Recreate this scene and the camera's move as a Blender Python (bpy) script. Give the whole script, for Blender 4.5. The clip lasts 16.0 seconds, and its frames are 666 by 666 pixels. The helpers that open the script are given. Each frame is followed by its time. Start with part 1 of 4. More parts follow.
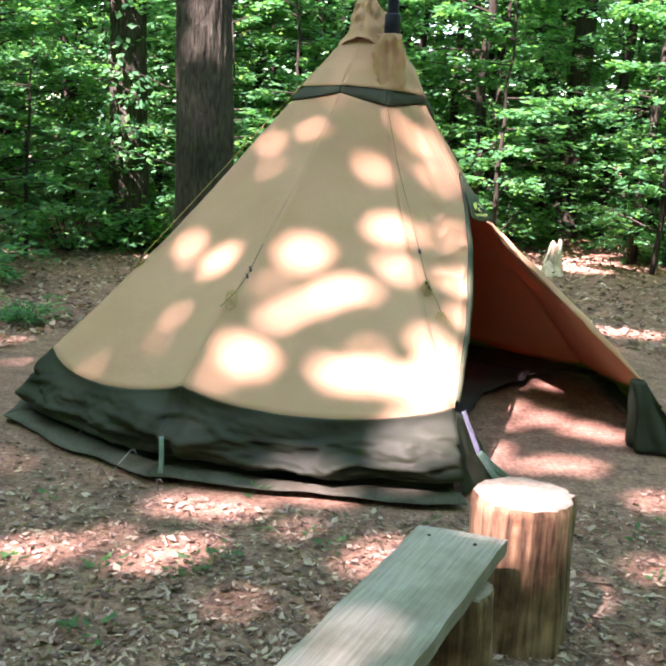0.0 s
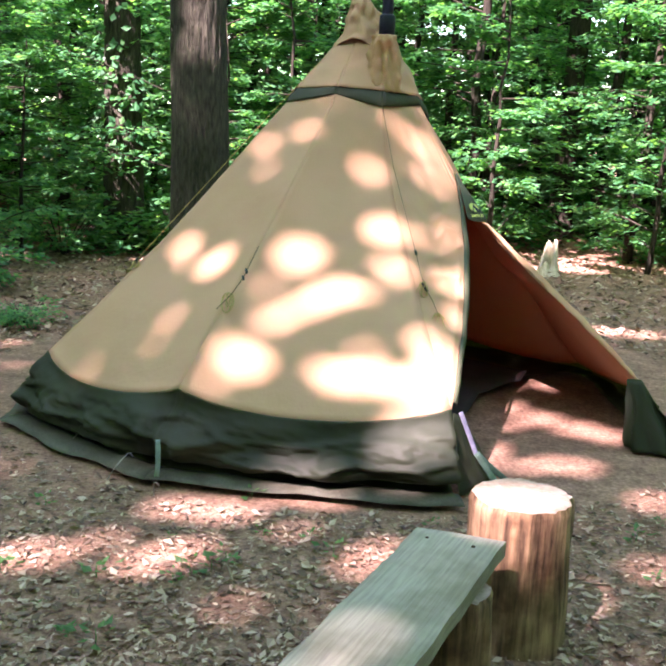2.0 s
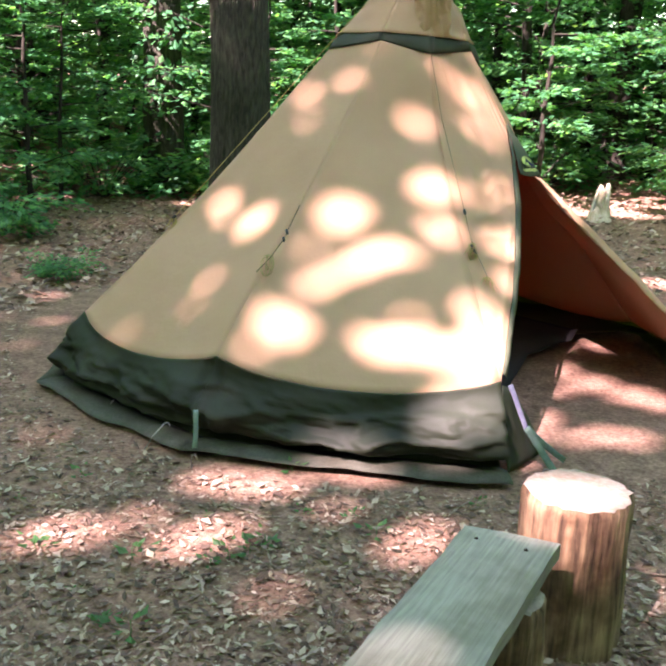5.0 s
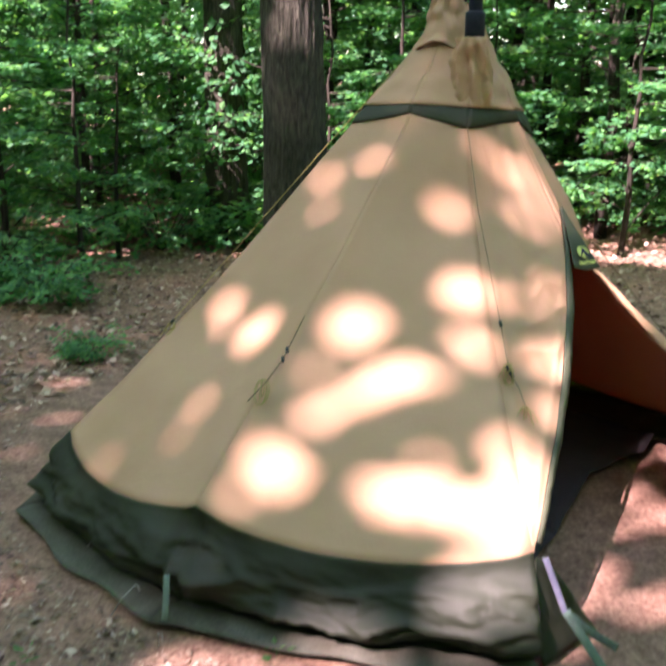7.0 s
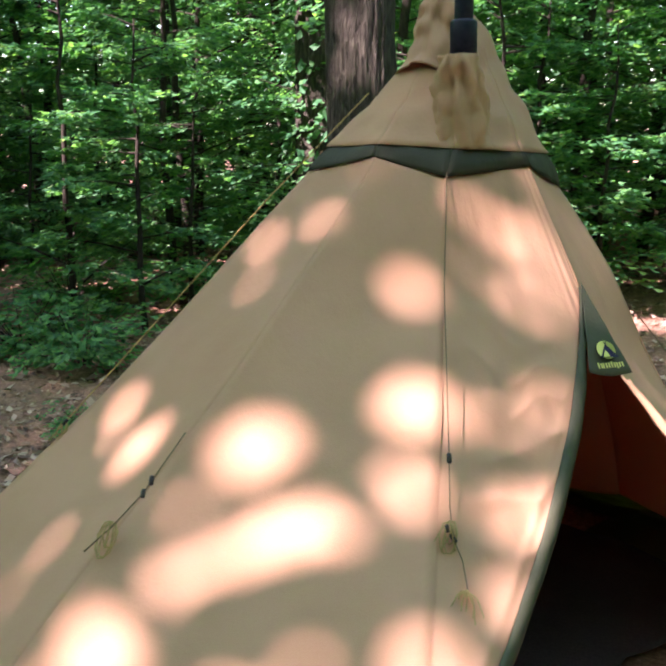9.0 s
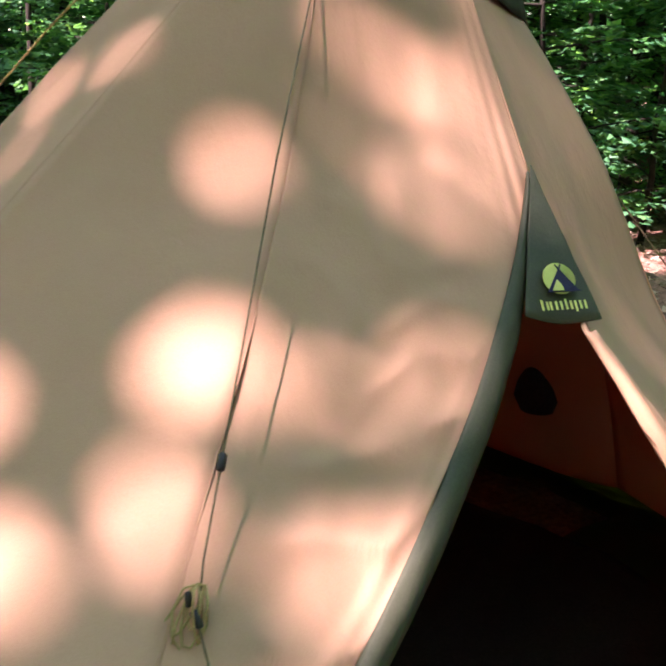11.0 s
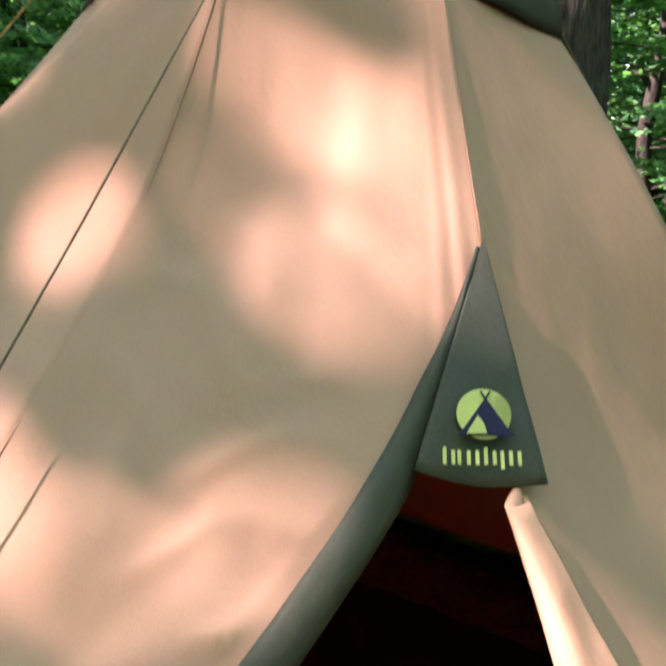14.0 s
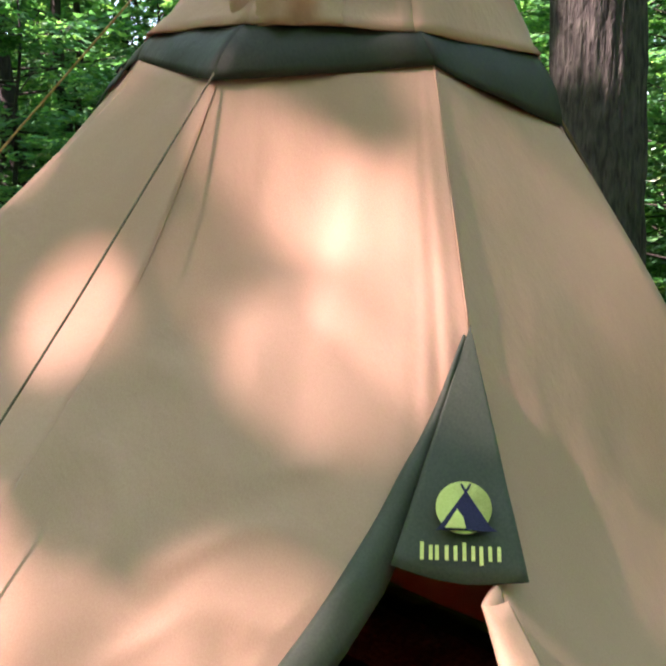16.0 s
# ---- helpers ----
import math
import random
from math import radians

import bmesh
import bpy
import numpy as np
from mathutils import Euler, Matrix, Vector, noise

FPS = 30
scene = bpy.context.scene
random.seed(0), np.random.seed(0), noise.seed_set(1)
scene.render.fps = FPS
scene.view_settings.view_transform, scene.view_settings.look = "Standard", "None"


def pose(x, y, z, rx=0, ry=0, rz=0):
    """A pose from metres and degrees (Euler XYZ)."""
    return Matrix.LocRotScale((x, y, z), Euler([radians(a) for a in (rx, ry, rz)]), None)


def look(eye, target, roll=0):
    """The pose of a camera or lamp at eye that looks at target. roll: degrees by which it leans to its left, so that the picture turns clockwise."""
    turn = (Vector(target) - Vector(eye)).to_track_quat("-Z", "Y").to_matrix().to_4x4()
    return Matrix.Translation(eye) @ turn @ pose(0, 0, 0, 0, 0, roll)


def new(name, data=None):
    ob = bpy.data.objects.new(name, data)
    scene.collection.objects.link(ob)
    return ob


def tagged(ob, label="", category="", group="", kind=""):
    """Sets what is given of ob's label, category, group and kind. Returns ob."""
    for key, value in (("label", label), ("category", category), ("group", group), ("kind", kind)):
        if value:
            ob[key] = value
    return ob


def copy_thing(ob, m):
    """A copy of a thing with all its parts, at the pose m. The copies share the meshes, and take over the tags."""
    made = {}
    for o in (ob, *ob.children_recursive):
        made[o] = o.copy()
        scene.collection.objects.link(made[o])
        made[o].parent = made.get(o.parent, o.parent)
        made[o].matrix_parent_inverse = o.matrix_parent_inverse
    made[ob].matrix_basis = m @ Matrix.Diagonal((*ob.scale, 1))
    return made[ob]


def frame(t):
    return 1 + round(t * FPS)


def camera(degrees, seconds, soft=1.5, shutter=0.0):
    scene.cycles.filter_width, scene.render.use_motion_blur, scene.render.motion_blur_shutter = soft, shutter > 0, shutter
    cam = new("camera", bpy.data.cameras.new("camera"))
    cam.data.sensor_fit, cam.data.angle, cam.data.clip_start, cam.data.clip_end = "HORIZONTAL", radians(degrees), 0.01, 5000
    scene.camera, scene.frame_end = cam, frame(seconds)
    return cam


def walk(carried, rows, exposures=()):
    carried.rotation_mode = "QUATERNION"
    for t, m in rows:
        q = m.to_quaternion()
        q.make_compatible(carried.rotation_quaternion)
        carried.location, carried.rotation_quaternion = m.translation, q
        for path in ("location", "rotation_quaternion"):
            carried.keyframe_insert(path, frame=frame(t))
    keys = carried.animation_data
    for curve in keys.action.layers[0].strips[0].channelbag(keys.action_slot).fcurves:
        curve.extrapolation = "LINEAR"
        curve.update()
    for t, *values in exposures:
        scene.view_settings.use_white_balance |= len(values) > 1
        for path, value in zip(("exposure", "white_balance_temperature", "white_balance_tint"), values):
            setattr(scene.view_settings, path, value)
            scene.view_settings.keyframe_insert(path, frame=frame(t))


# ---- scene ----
cam = camera(39.03, 16.0, soft=2.4, shutter=0.4)
PATH = [
    (0.0, 0.007, -0.001, 1.542, -12.14, -2.423, 0.508), (0.5, 0.004, 0.002, 1.546, -11.922, -2.52, 0.44),
    (1.0, 0.007, 0.002, 1.546, -11.909, -2.532, 0.214), (1.5, 0.005, 0.005, 1.546, -12.001, -2.425, 0.112),
    (2.0, 0.006, 0.01, 1.542, -12.05, -2.148, 0.215), (2.5, -0.001, 0.022, 1.549, -12.201, -2.28, 0.363),
    (3.0, -0.006, 0.055, 1.554, -12.19, -2.277, 1.061), (3.5, 0.009, 0.08, 1.546, -11.82, -2.27, 1.439),
    (4.0, -0.02, 0.07, 1.554, -12.686, -2.899, 0.61), (6.5, 0.187, 0.782, 1.872, -19.559, 0.288, 8.135),
    (7.0, 0.316, 1.041, 1.922, -15.304, -0.163, 8.729), (7.5, 0.373, 1.417, 1.915, -11.54, -0.026, 5.88),
    (8.0, 0.485, 1.632, 1.89, -10.716, -0.805, 7.184), (8.2, 0.592, 1.781, 1.881, -10.473, -0.921, 10.378),
    (10.3, 1.157, 3.156, 1.653, -16.513, 1.102, 23.14), (10.5, 1.111, 3.304, 1.582, -15.791, 0.174, 23.78),
    (11.0, 1.095, 3.634, 1.548, -16.419, -0.716, 23.608), (11.5, 1.152, 3.841, 1.482, -17.341, -2.208, 27.105),
    (12.0, 1.32, 4.087, 1.437, -18.665, -1.373, 36.761), (12.5, 1.325, 4.295, 1.438, -20.269, -0.855, 39.396),
    (13.0, 1.275, 4.414, 1.441, -20.328, -1.479, 39.125), (13.5, 1.315, 4.432, 1.455, -17.155, -0.688, 39.406),
    (14.0, 1.36, 4.44, 1.495, -12.681, -0.147, 40.493), (14.5, 1.397, 4.47, 1.531, -7.623, 0.837, 42.368),
    (15.0, 1.414, 4.489, 1.529, -5.818, 0.443, 43.161), (15.5, 1.416, 4.5, 1.521, -6.006, 0.119, 43.287),
    (16.0, 1.419, 4.505, 1.511, -8.104, 0.136, 43.611),
]
EXPOSURES = [(0.0, 3.5, 7020, 17), (4.2, 3.5, 7020, 17), (6.5, 3.25, 7020, 19), (8.2, 3.1, 7020, 20), (10.3, 2.9, 7020, 23), (13.0, 3.17, 7000, 25), (14.5, 3.28, 7000, 24), (16.0, 3.25, 7000, 24)]
walk(cam, [(t, pose(x, y, z, 90 + p, r, w)) for t, x, y, z, p, r, w in PATH], EXPOSURES)

# ---- light: sun behind the viewer's left shoulder, through the canopy ----
TO_SUN = Vector((-0.45, -0.62, 0.95)).normalized()
world = bpy.data.worlds.new("sky")
scene.world = world
world.use_nodes = True
sky = world.node_tree.nodes.new("ShaderNodeTexSky")
sky.sky_type, sky.sun_disc = "NISHITA", False
sky.sun_elevation = math.asin(TO_SUN.z)
sky.sun_rotation = math.atan2(TO_SUN.x, TO_SUN.y)
back = world.node_tree.nodes["Background"]
world.node_tree.links.new(sky.outputs[0], back.inputs[0])
back.inputs[1].default_value = 0.11
sun = new("sun", bpy.data.lights.new("sun", "SUN"))
sun.data.energy, sun.data.angle, sun.data.color = 5.0, radians(0.5), (1.0, 0.79, 0.92)
sun.matrix_world = look(TO_SUN * 40, (0, 0, 0))


# ---- materials ----
def shader(name, rough=0.8, metal=0.0, spec=0.3):
    m = bpy.data.materials.new(name)
    m.use_nodes = True
    b = m.node_tree.nodes["Principled BSDF"]
    b.inputs["Roughness"].default_value = rough
    b.inputs["Metallic"].default_value = metal
    b.inputs["Specular IOR Level"].default_value = spec
    return m, m.node_tree, b


def ramp(nt, fac, stops):
    r = nt.nodes.new("ShaderNodeValToRGB")
    els = r.color_ramp.elements
    while len(els) < len(stops):
        els.new(0.5)
    for e, (pos, col) in zip(els, stops):
        e.position, e.color = pos, (*col, 1)
    nt.links.new(fac, r.inputs[0])
    return r.outputs[0]


def noise_tex(nt, scale, detail=4, stretch=None, rough=0.55):
    tc = nt.nodes.new("ShaderNodeTexCoord")
    n = nt.nodes.new("ShaderNodeTexNoise")
    n.inputs["Scale"].default_value = scale
    n.inputs["Detail"].default_value = detail
    n.inputs["Roughness"].default_value = rough
    src = tc.outputs["Object"]
    if stretch:
        mp = nt.nodes.new("ShaderNodeMapping")
        mp.inputs["Scale"].default_value = stretch
        nt.links.new(src, mp.inputs[0])
        src = mp.outputs[0]
    nt.links.new(src, n.inputs["Vector"])
    return n.outputs["Fac"]


def mix_col(nt, fac, a, b, mode="MIX"):
    m = nt.nodes.new("ShaderNodeMix")
    m.data_type, m.blend_type = "RGBA", mode
    if isinstance(fac, float):
        m.inputs[0].default_value = fac
    else:
        nt.links.new(fac, m.inputs[0])
    nt.links.new(a, m.inputs[6])
    nt.links.new(b, m.inputs[7])
    return m.outputs[2]


def bump(nt, b, height, strength, dist):
    n = nt.nodes.new("ShaderNodeBump")
    n.inputs["Strength"].default_value, n.inputs["Distance"].default_value = strength, dist
    nt.links.new(height, n.inputs["Height"])
    nt.links.new(n.outputs[0], b.inputs["Normal"])


def two_scale(name, lo, hi, dark, big, fine, rough=0.85, stretch=None, bump_s=0.4, bump_d=0.004, metal=0.0, spec=0.3):
    """A surface with grain at the fine scale and stains at the big one."""
    m, nt, b = shader(name, rough, metal, spec)
    grain = noise_tex(nt, fine, 6, stretch)
    stain = noise_tex(nt, big, 4)
    base = ramp(nt, grain, [(0.3, lo), (0.7, hi)])
    marks = ramp(nt, stain, [(0.35, dark), (0.6, (1, 1, 1))])
    nt.links.new(mix_col(nt, 1.0, base, marks, "MULTIPLY"), b.inputs["Base Color"])
    bump(nt, b, grain, bump_s, bump_d)
    return m


def cloth(name, lo, hi, dark, through_col, share, rough=0.8, weave=420.0):
    """Woven cloth that lets some light through."""
    m, nt, b = shader(name, rough, 0.0, 0.2)
    grain = noise_tex(nt, weave, 2)
    stain = noise_tex(nt, 2.2, 5)
    crease = noise_tex(nt, 7.0, 5, (1, 1, 0.5), 0.6)
    base = ramp(nt, grain, [(0.3, lo), (0.7, hi)])
    marks = ramp(nt, stain, [(0.3, dark), (0.62, (1, 1, 1))])
    col = mix_col(nt, 1.0, base, marks, "MULTIPLY")
    nt.links.new(col, b.inputs["Base Color"])
    bump(nt, b, crease, 0.4, 0.02)
    tr = nt.nodes.new("ShaderNodeBsdfTranslucent")
    tr.inputs[0].default_value = (*through_col, 1)
    mx = nt.nodes.new("ShaderNodeMixShader")
    mx.inputs[0].default_value = share
    out = nt.nodes["Material Output"]
    nt.links.new(b.outputs[0], mx.inputs[1])
    nt.links.new(tr.outputs[0], mx.inputs[2])
    nt.links.new(mx.outputs[0], out.inputs[0])
    return m


def leaf_mat(name, a, b_col, c, share=0.45, rough=0.5):
    m, nt, b = shader(name, rough, 0.0, 0.4)
    geo = nt.nodes.new("ShaderNodeNewGeometry")
    col = ramp(nt, geo.outputs["Random Per Island"], [(0.0, a), (0.5, b_col), (1.0, c)])
    nt.links.new(col, b.inputs["Base Color"])
    tr = nt.nodes.new("ShaderNodeBsdfTranslucent")
    nt.links.new(mix_col(nt, 1.0, col, ramp(nt, geo.outputs["Random Per Island"], [(0, (1.5, 1.6, 0.8)), (1, (1.8, 1.7, 0.7))]), "MULTIPLY"), tr.inputs[0])
    mx = nt.nodes.new("ShaderNodeMixShader")
    mx.inputs[0].default_value = share
    nt.links.new(b.outputs[0], mx.inputs[1])
    nt.links.new(tr.outputs[0], mx.inputs[2])
    nt.links.new(mx.outputs[0], nt.nodes["Material Output"].inputs[0])
    return m


CANVAS = cloth("tan_canvas", (0.495, 0.310, 0.194), (0.55, 0.349, 0.222), (0.88, 0.86, 0.82), (0.60, 0.085, 0.02), 0.26)
DOOR_CANVAS = cloth("door_canvas", (0.52, 0.335, 0.205), (0.58, 0.38, 0.235), (0.84, 0.8, 0.75), (0.70, 0.17, 0.05), 0.24)
SKIRT = cloth("green_skirt", (0.022, 0.027, 0.018), (0.042, 0.050, 0.034), (0.55, 0.56, 0.53), (0.36, 0.36, 0.02), 0.22, 0.58, 300.0)
DIRTY_CLOTH = two_scale("soiled_green_cloth", (0.045, 0.047, 0.034), (0.085, 0.082, 0.062), (0.62, 0.58, 0.5), 7, 90, 0.8)
BAND = cloth("green_band", (0.028, 0.031, 0.018), (0.042, 0.045, 0.026), (0.75, 0.75, 0.72), (0.06, 0.08, 0.03), 0.05, 0.6, 300.0)
GUSSET = cloth("green_gusset", (0.052, 0.058, 0.035), (0.072, 0.079, 0.048), (0.75, 0.76, 0.74), (0.06, 0.09, 0.04), 0.05, 0.6, 300.0)
CORD = two_scale("straw_cord", (0.30, 0.21, 0.07), (0.50, 0.38, 0.16), (0.7, 0.65, 0.6), 30, 400, 0.8)
DARK_CORD = two_scale("dark_cord", (0.10, 0.07, 0.035), (0.20, 0.15, 0.08), (0.7, 0.65, 0.6), 30, 400, 0.8)
WEBBING = two_scale("green_webbing", (0.10, 0.16, 0.13), (0.17, 0.25, 0.21), (0.7, 0.7, 0.7), 20, 300, 0.6)
LILAC = two_scale("grey_lilac_webbing", (0.20, 0.19, 0.28), (0.30, 0.28, 0.40), (0.7, 0.7, 0.7), 20, 300, 0.6)
PLASTIC = two_scale("black_toggle", (0.012, 0.011, 0.010), (0.03, 0.027, 0.024), (0.8, 0.8, 0.8), 40, 300, 0.4)
STEEL = two_scale("blued_steel", (0.016, 0.018, 0.034), (0.03, 0.033, 0.055), (0.7, 0.7, 0.7), 6, 60, 0.5, metal=0.6)
PEG = two_scale("dull_metal", (0.22, 0.21, 0.20), (0.36, 0.35, 0.33), (0.7, 0.65, 0.6), 30, 200, 0.45, metal=0.8)
DEAD_IRON = two_scale("rusty_iron", (0.03, 0.018, 0.012), (0.08, 0.045, 0.03), (0.7, 0.65, 0.6), 30, 200, 0.7, metal=0.4)
PLANK = two_scale("weathered_plank", (0.205, 0.185, 0.15), (0.31, 0.285, 0.235), (0.66, 0.64, 0.58), 5.0, 16, 0.85, (9, 0.4, 9), 0.5, 0.004)
LOG = two_scale("barked_log", (0.06, 0.034, 0.02), (0.40, 0.255, 0.15), (0.32, 0.26, 0.22), 6.0, 15, 0.9, (3, 3, 0.3), 1.0, 0.014)
LOG_END = two_scale("sawn_end", (0.24, 0.19, 0.15), (0.38, 0.31, 0.26), (0.6, 0.55, 0.5), 5.0, 60, 0.85)
OAK_BARK = two_scale("oak_bark", (0.017, 0.016, 0.012), (0.088, 0.082, 0.062), (0.6, 0.66, 0.55), 1.2, 9, 0.95, (4, 4, 0.9), 1.0, 0.06)
BARK = two_scale("grey_bark", (0.014, 0.012, 0.009), (0.055, 0.046, 0.035), (0.55, 0.6, 0.5), 1.5, 14, 0.95, (3, 3, 0.6), 0.8, 0.02)
DEADWOOD = two_scale("bare_wood", (0.45, 0.38, 0.28), (0.75, 0.68, 0.55), (0.7, 0.65, 0.6), 6, 30, 0.9, (3, 3, 0.4))
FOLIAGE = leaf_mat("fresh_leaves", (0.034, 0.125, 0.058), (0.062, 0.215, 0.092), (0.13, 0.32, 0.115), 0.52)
# far leaves lighter than FOLIAGE: their sunlit look is put into the colour
FAR_LIT_LEAF = leaf_mat("far_sunlit_leaves", (0.05, 0.18, 0.085), (0.10, 0.31, 0.135), (0.23, 0.46, 0.20), 0.52)
LITTER = leaf_mat("dry_leaves", (0.06, 0.036, 0.025), (0.18, 0.115, 0.082), (0.46, 0.355, 0.275), 0.08, 0.8)
SEEDLING = leaf_mat("seedling_leaves", (0.035, 0.10, 0.035), (0.05, 0.135, 0.045), (0.085, 0.185, 0.06))
YELLOW = two_scale("print_yellow", (0.55, 0.58, 0.16), (0.62, 0.65, 0.20), (0.9, 0.9, 0.85), 30, 300, 0.7)
NAVY = two_scale("print_navy", (0.010, 0.009, 0.035), (0.016, 0.014, 0.05), (0.9, 0.9, 0.9), 30, 300, 0.7)
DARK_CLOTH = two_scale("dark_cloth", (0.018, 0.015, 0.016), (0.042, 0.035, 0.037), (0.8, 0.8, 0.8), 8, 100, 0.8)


def ground_mat():
    m, nt, b = shader("forest_floor", 0.95, 0.0, 0.15)
    fine = noise_tex(nt, 45, 8, None, 0.7)
    mid = noise_tex(nt, 9, 5)
    big = noise_tex(nt, 0.9, 4)
    base = ramp(nt, fine, [(0.25, (0.095, 0.060, 0.046)), (0.5, (0.29, 0.188, 0.145)), (0.72, (0.47, 0.335, 0.27)), (0.9, (0.60, 0.48, 0.40))])
    tone = ramp(nt, mid, [(0.3, (0.62, 0.56, 0.52)), (0.7, (1.1, 1.05, 1.0))])
    red = ramp(nt, big, [(0.35, (0.85, 0.85, 0.82)), (0.65, (1.07, 1.0, 0.97))])
    c1 = mix_col(nt, 1.0, base, tone, "MULTIPLY")
    nt.links.new(mix_col(nt, 1.0, c1, red, "MULTIPLY"), b.inputs["Base Color"])
    bump(nt, b, fine, 0.9, 0.02)
    return m


GROUND = ground_mat()


# ---- builders ----
def mesh_of(name, verts, faces, material, smooth=True):
    me = bpy.data.meshes.new(name)
    me.from_pydata([tuple(v) for v in verts], [], faces)
    me.update()
    if smooth:
        me.shade_smooth()
    me.materials.append(material)
    return me


def put(name, me, parent=None, label=""):
    ob = new(name, me)
    if parent:
        ob.parent = parent
    return tagged(ob, label) if label else ob


def thing(name, label, category, at=(0, 0, 0), group="", kind=""):
    ob = new(name)
    ob.location = at
    ob.empty_display_size = 0.1
    return tagged(ob, label, category, group, kind)


def grid(name, fn, nu, nv, material, parent=None, label="", thick=0.0, smooth=True):
    """A sheet fn(u, v), u and v from 0 to 1, given a thickness."""
    vs = [Vector(fn(i / nu, j / nv)) for j in range(nv + 1) for i in range(nu + 1)]
    w = nu + 1
    fs = [(j * w + i, j * w + i + 1, (j + 1) * w + i + 1, (j + 1) * w + i) for j in range(nv) for i in range(nu)]
    me = mesh_of(name, vs, fs, material, smooth)
    ob = put(name, me, parent, label)
    if thick:
        mod = ob.modifiers.new("thickness", "SOLIDIFY")
        mod.thickness, mod.offset = thick, 0.0
    return ob


def tube(name, pts, radii, material, parent=None, label="", sides=8, cap=True):
    """A tube of changing radius along points."""
    pts = [Vector(p) for p in pts]
    if not isinstance(radii, (list, tuple)):
        radii = [radii] * len(pts)
    vs, fs = tube_data(pts, radii, sides, cap)
    return put(name, mesh_of(name, vs, fs, material), parent, label)


def tube_data(pts, radii, sides=8, cap=True, base=0):
    vs, fs = [], []
    side = None
    for i, p in enumerate(pts):
        d = (pts[min(i + 1, len(pts) - 1)] - pts[max(i - 1, 0)]).normalized()
        ref = side if side else (Vector((0, 0, 1)) if abs(d.z) < 0.9 else Vector((1, 0, 0)))
        side = (ref - d * ref.dot(d)).normalized()
        other = d.cross(side)
        for k in range(sides):
            a = 2 * math.pi * k / sides
            vs.append(p + (side * math.cos(a) + other * math.sin(a)) * radii[i])
    for i in range(len(pts) - 1):
        for k in range(sides):
            a, b = base + i * sides + k, base + i * sides + (k + 1) % sides
            fs.append((a, b, b + sides, a + sides))
    if cap:
        fs.append(tuple(base + k for k in reversed(range(sides))))
        fs.append(tuple(base + (len(pts) - 1) * sides + k for k in range(sides)))
    return vs, fs


def wobble(p, scale, amount, seed=0.0):
    return noise.noise(Vector(p) * scale + Vector((seed, seed * 1.7, -seed))) * amount


# ---- ground ----
def ground_height(x, y):
    d = math.hypot(x - 0.2, y - 4.0)
    fade = min(1.0, max(0.0, (d - 4.0) / 6.0))
    return wobble((x, y, 0), 0.25, 0.35) * fade + wobble((x, y, 3), 1.7, 0.018)


def build_ground():
    ring = [0.12 * 1.045 ** i - 0.12 for i in range(1, 230) if 0.12 * 1.045 ** i < 900]
    vs, fs = [Vector((0.3, 3.5, ground_height(0.3, 3.5)))], []
    n = 120
    for r in ring:
        for k in range(n):
            a = 2 * math.pi * k / n
            x, y = 0.3 + r * math.cos(a), 3.5 + r * math.sin(a)
            vs.append(Vector((x, y, ground_height(x, y))))
    for k in range(n):
        fs.append((0, 1 + k, 1 + (k + 1) % n))
    for i in range(len(ring) - 1):
        for k in range(n):
            a, b = 1 + i * n + k, 1 + i * n + (k + 1) % n
            fs.append((a, a + n, b + n, b))
    return tagged(put("ground", mesh_of("ground", vs, fs, GROUND)), "brown forest floor of bare earth and dry leaf litter", "ground", kind="structure")


build_ground()

# ---- the tipi ----
CX, CY = 0.19, 5.93
RIDGES = [214.2, 244.5, 280.5, 319.0, 364.0, 408.0, 449.6, 491.2, 532.8]
PROFILE = [(2.0, 0.375), (1.55, 0.645), (1.2, 0.90), (0.9, 1.14), (0.66, 1.36), (0.46, 1.66)]
NR = len(RIDGES)


def spline(pr, s):
    """A smooth line through radius and height, s from 0 to 1, and on beyond."""
    q = min(s, 1.0) * (len(pr) - 1)
    i = min(int(q), len(pr) - 2)
    f = q - i
    p0, p1, p2, p3 = (pr[max(0, min(len(pr) - 1, i + d))] for d in (-1, 0, 1, 2))
    out = []
    for c in (0, 1):
        a, b, g, d = p0[c], p1[c], p2[c], p3[c]
        out.append(b + 0.5 * f * (g - a + f * (2 * a - 5 * b + 4 * g - d + f * (3 * (b - g) + d - a))))
    if s > 1:
        out = [out[0] - (s - 1) * 0.7, out[1] + (s - 1) * 1.1]
    return out


def ridge_rz(s):
    """Radius and height along a ridge, s from 0 at the skirt to 1 at the band."""
    if s <= 0:
        return 2.0 - s * 1.4, 0.375 + s * 0.95
    return spline(PROFILE, s)


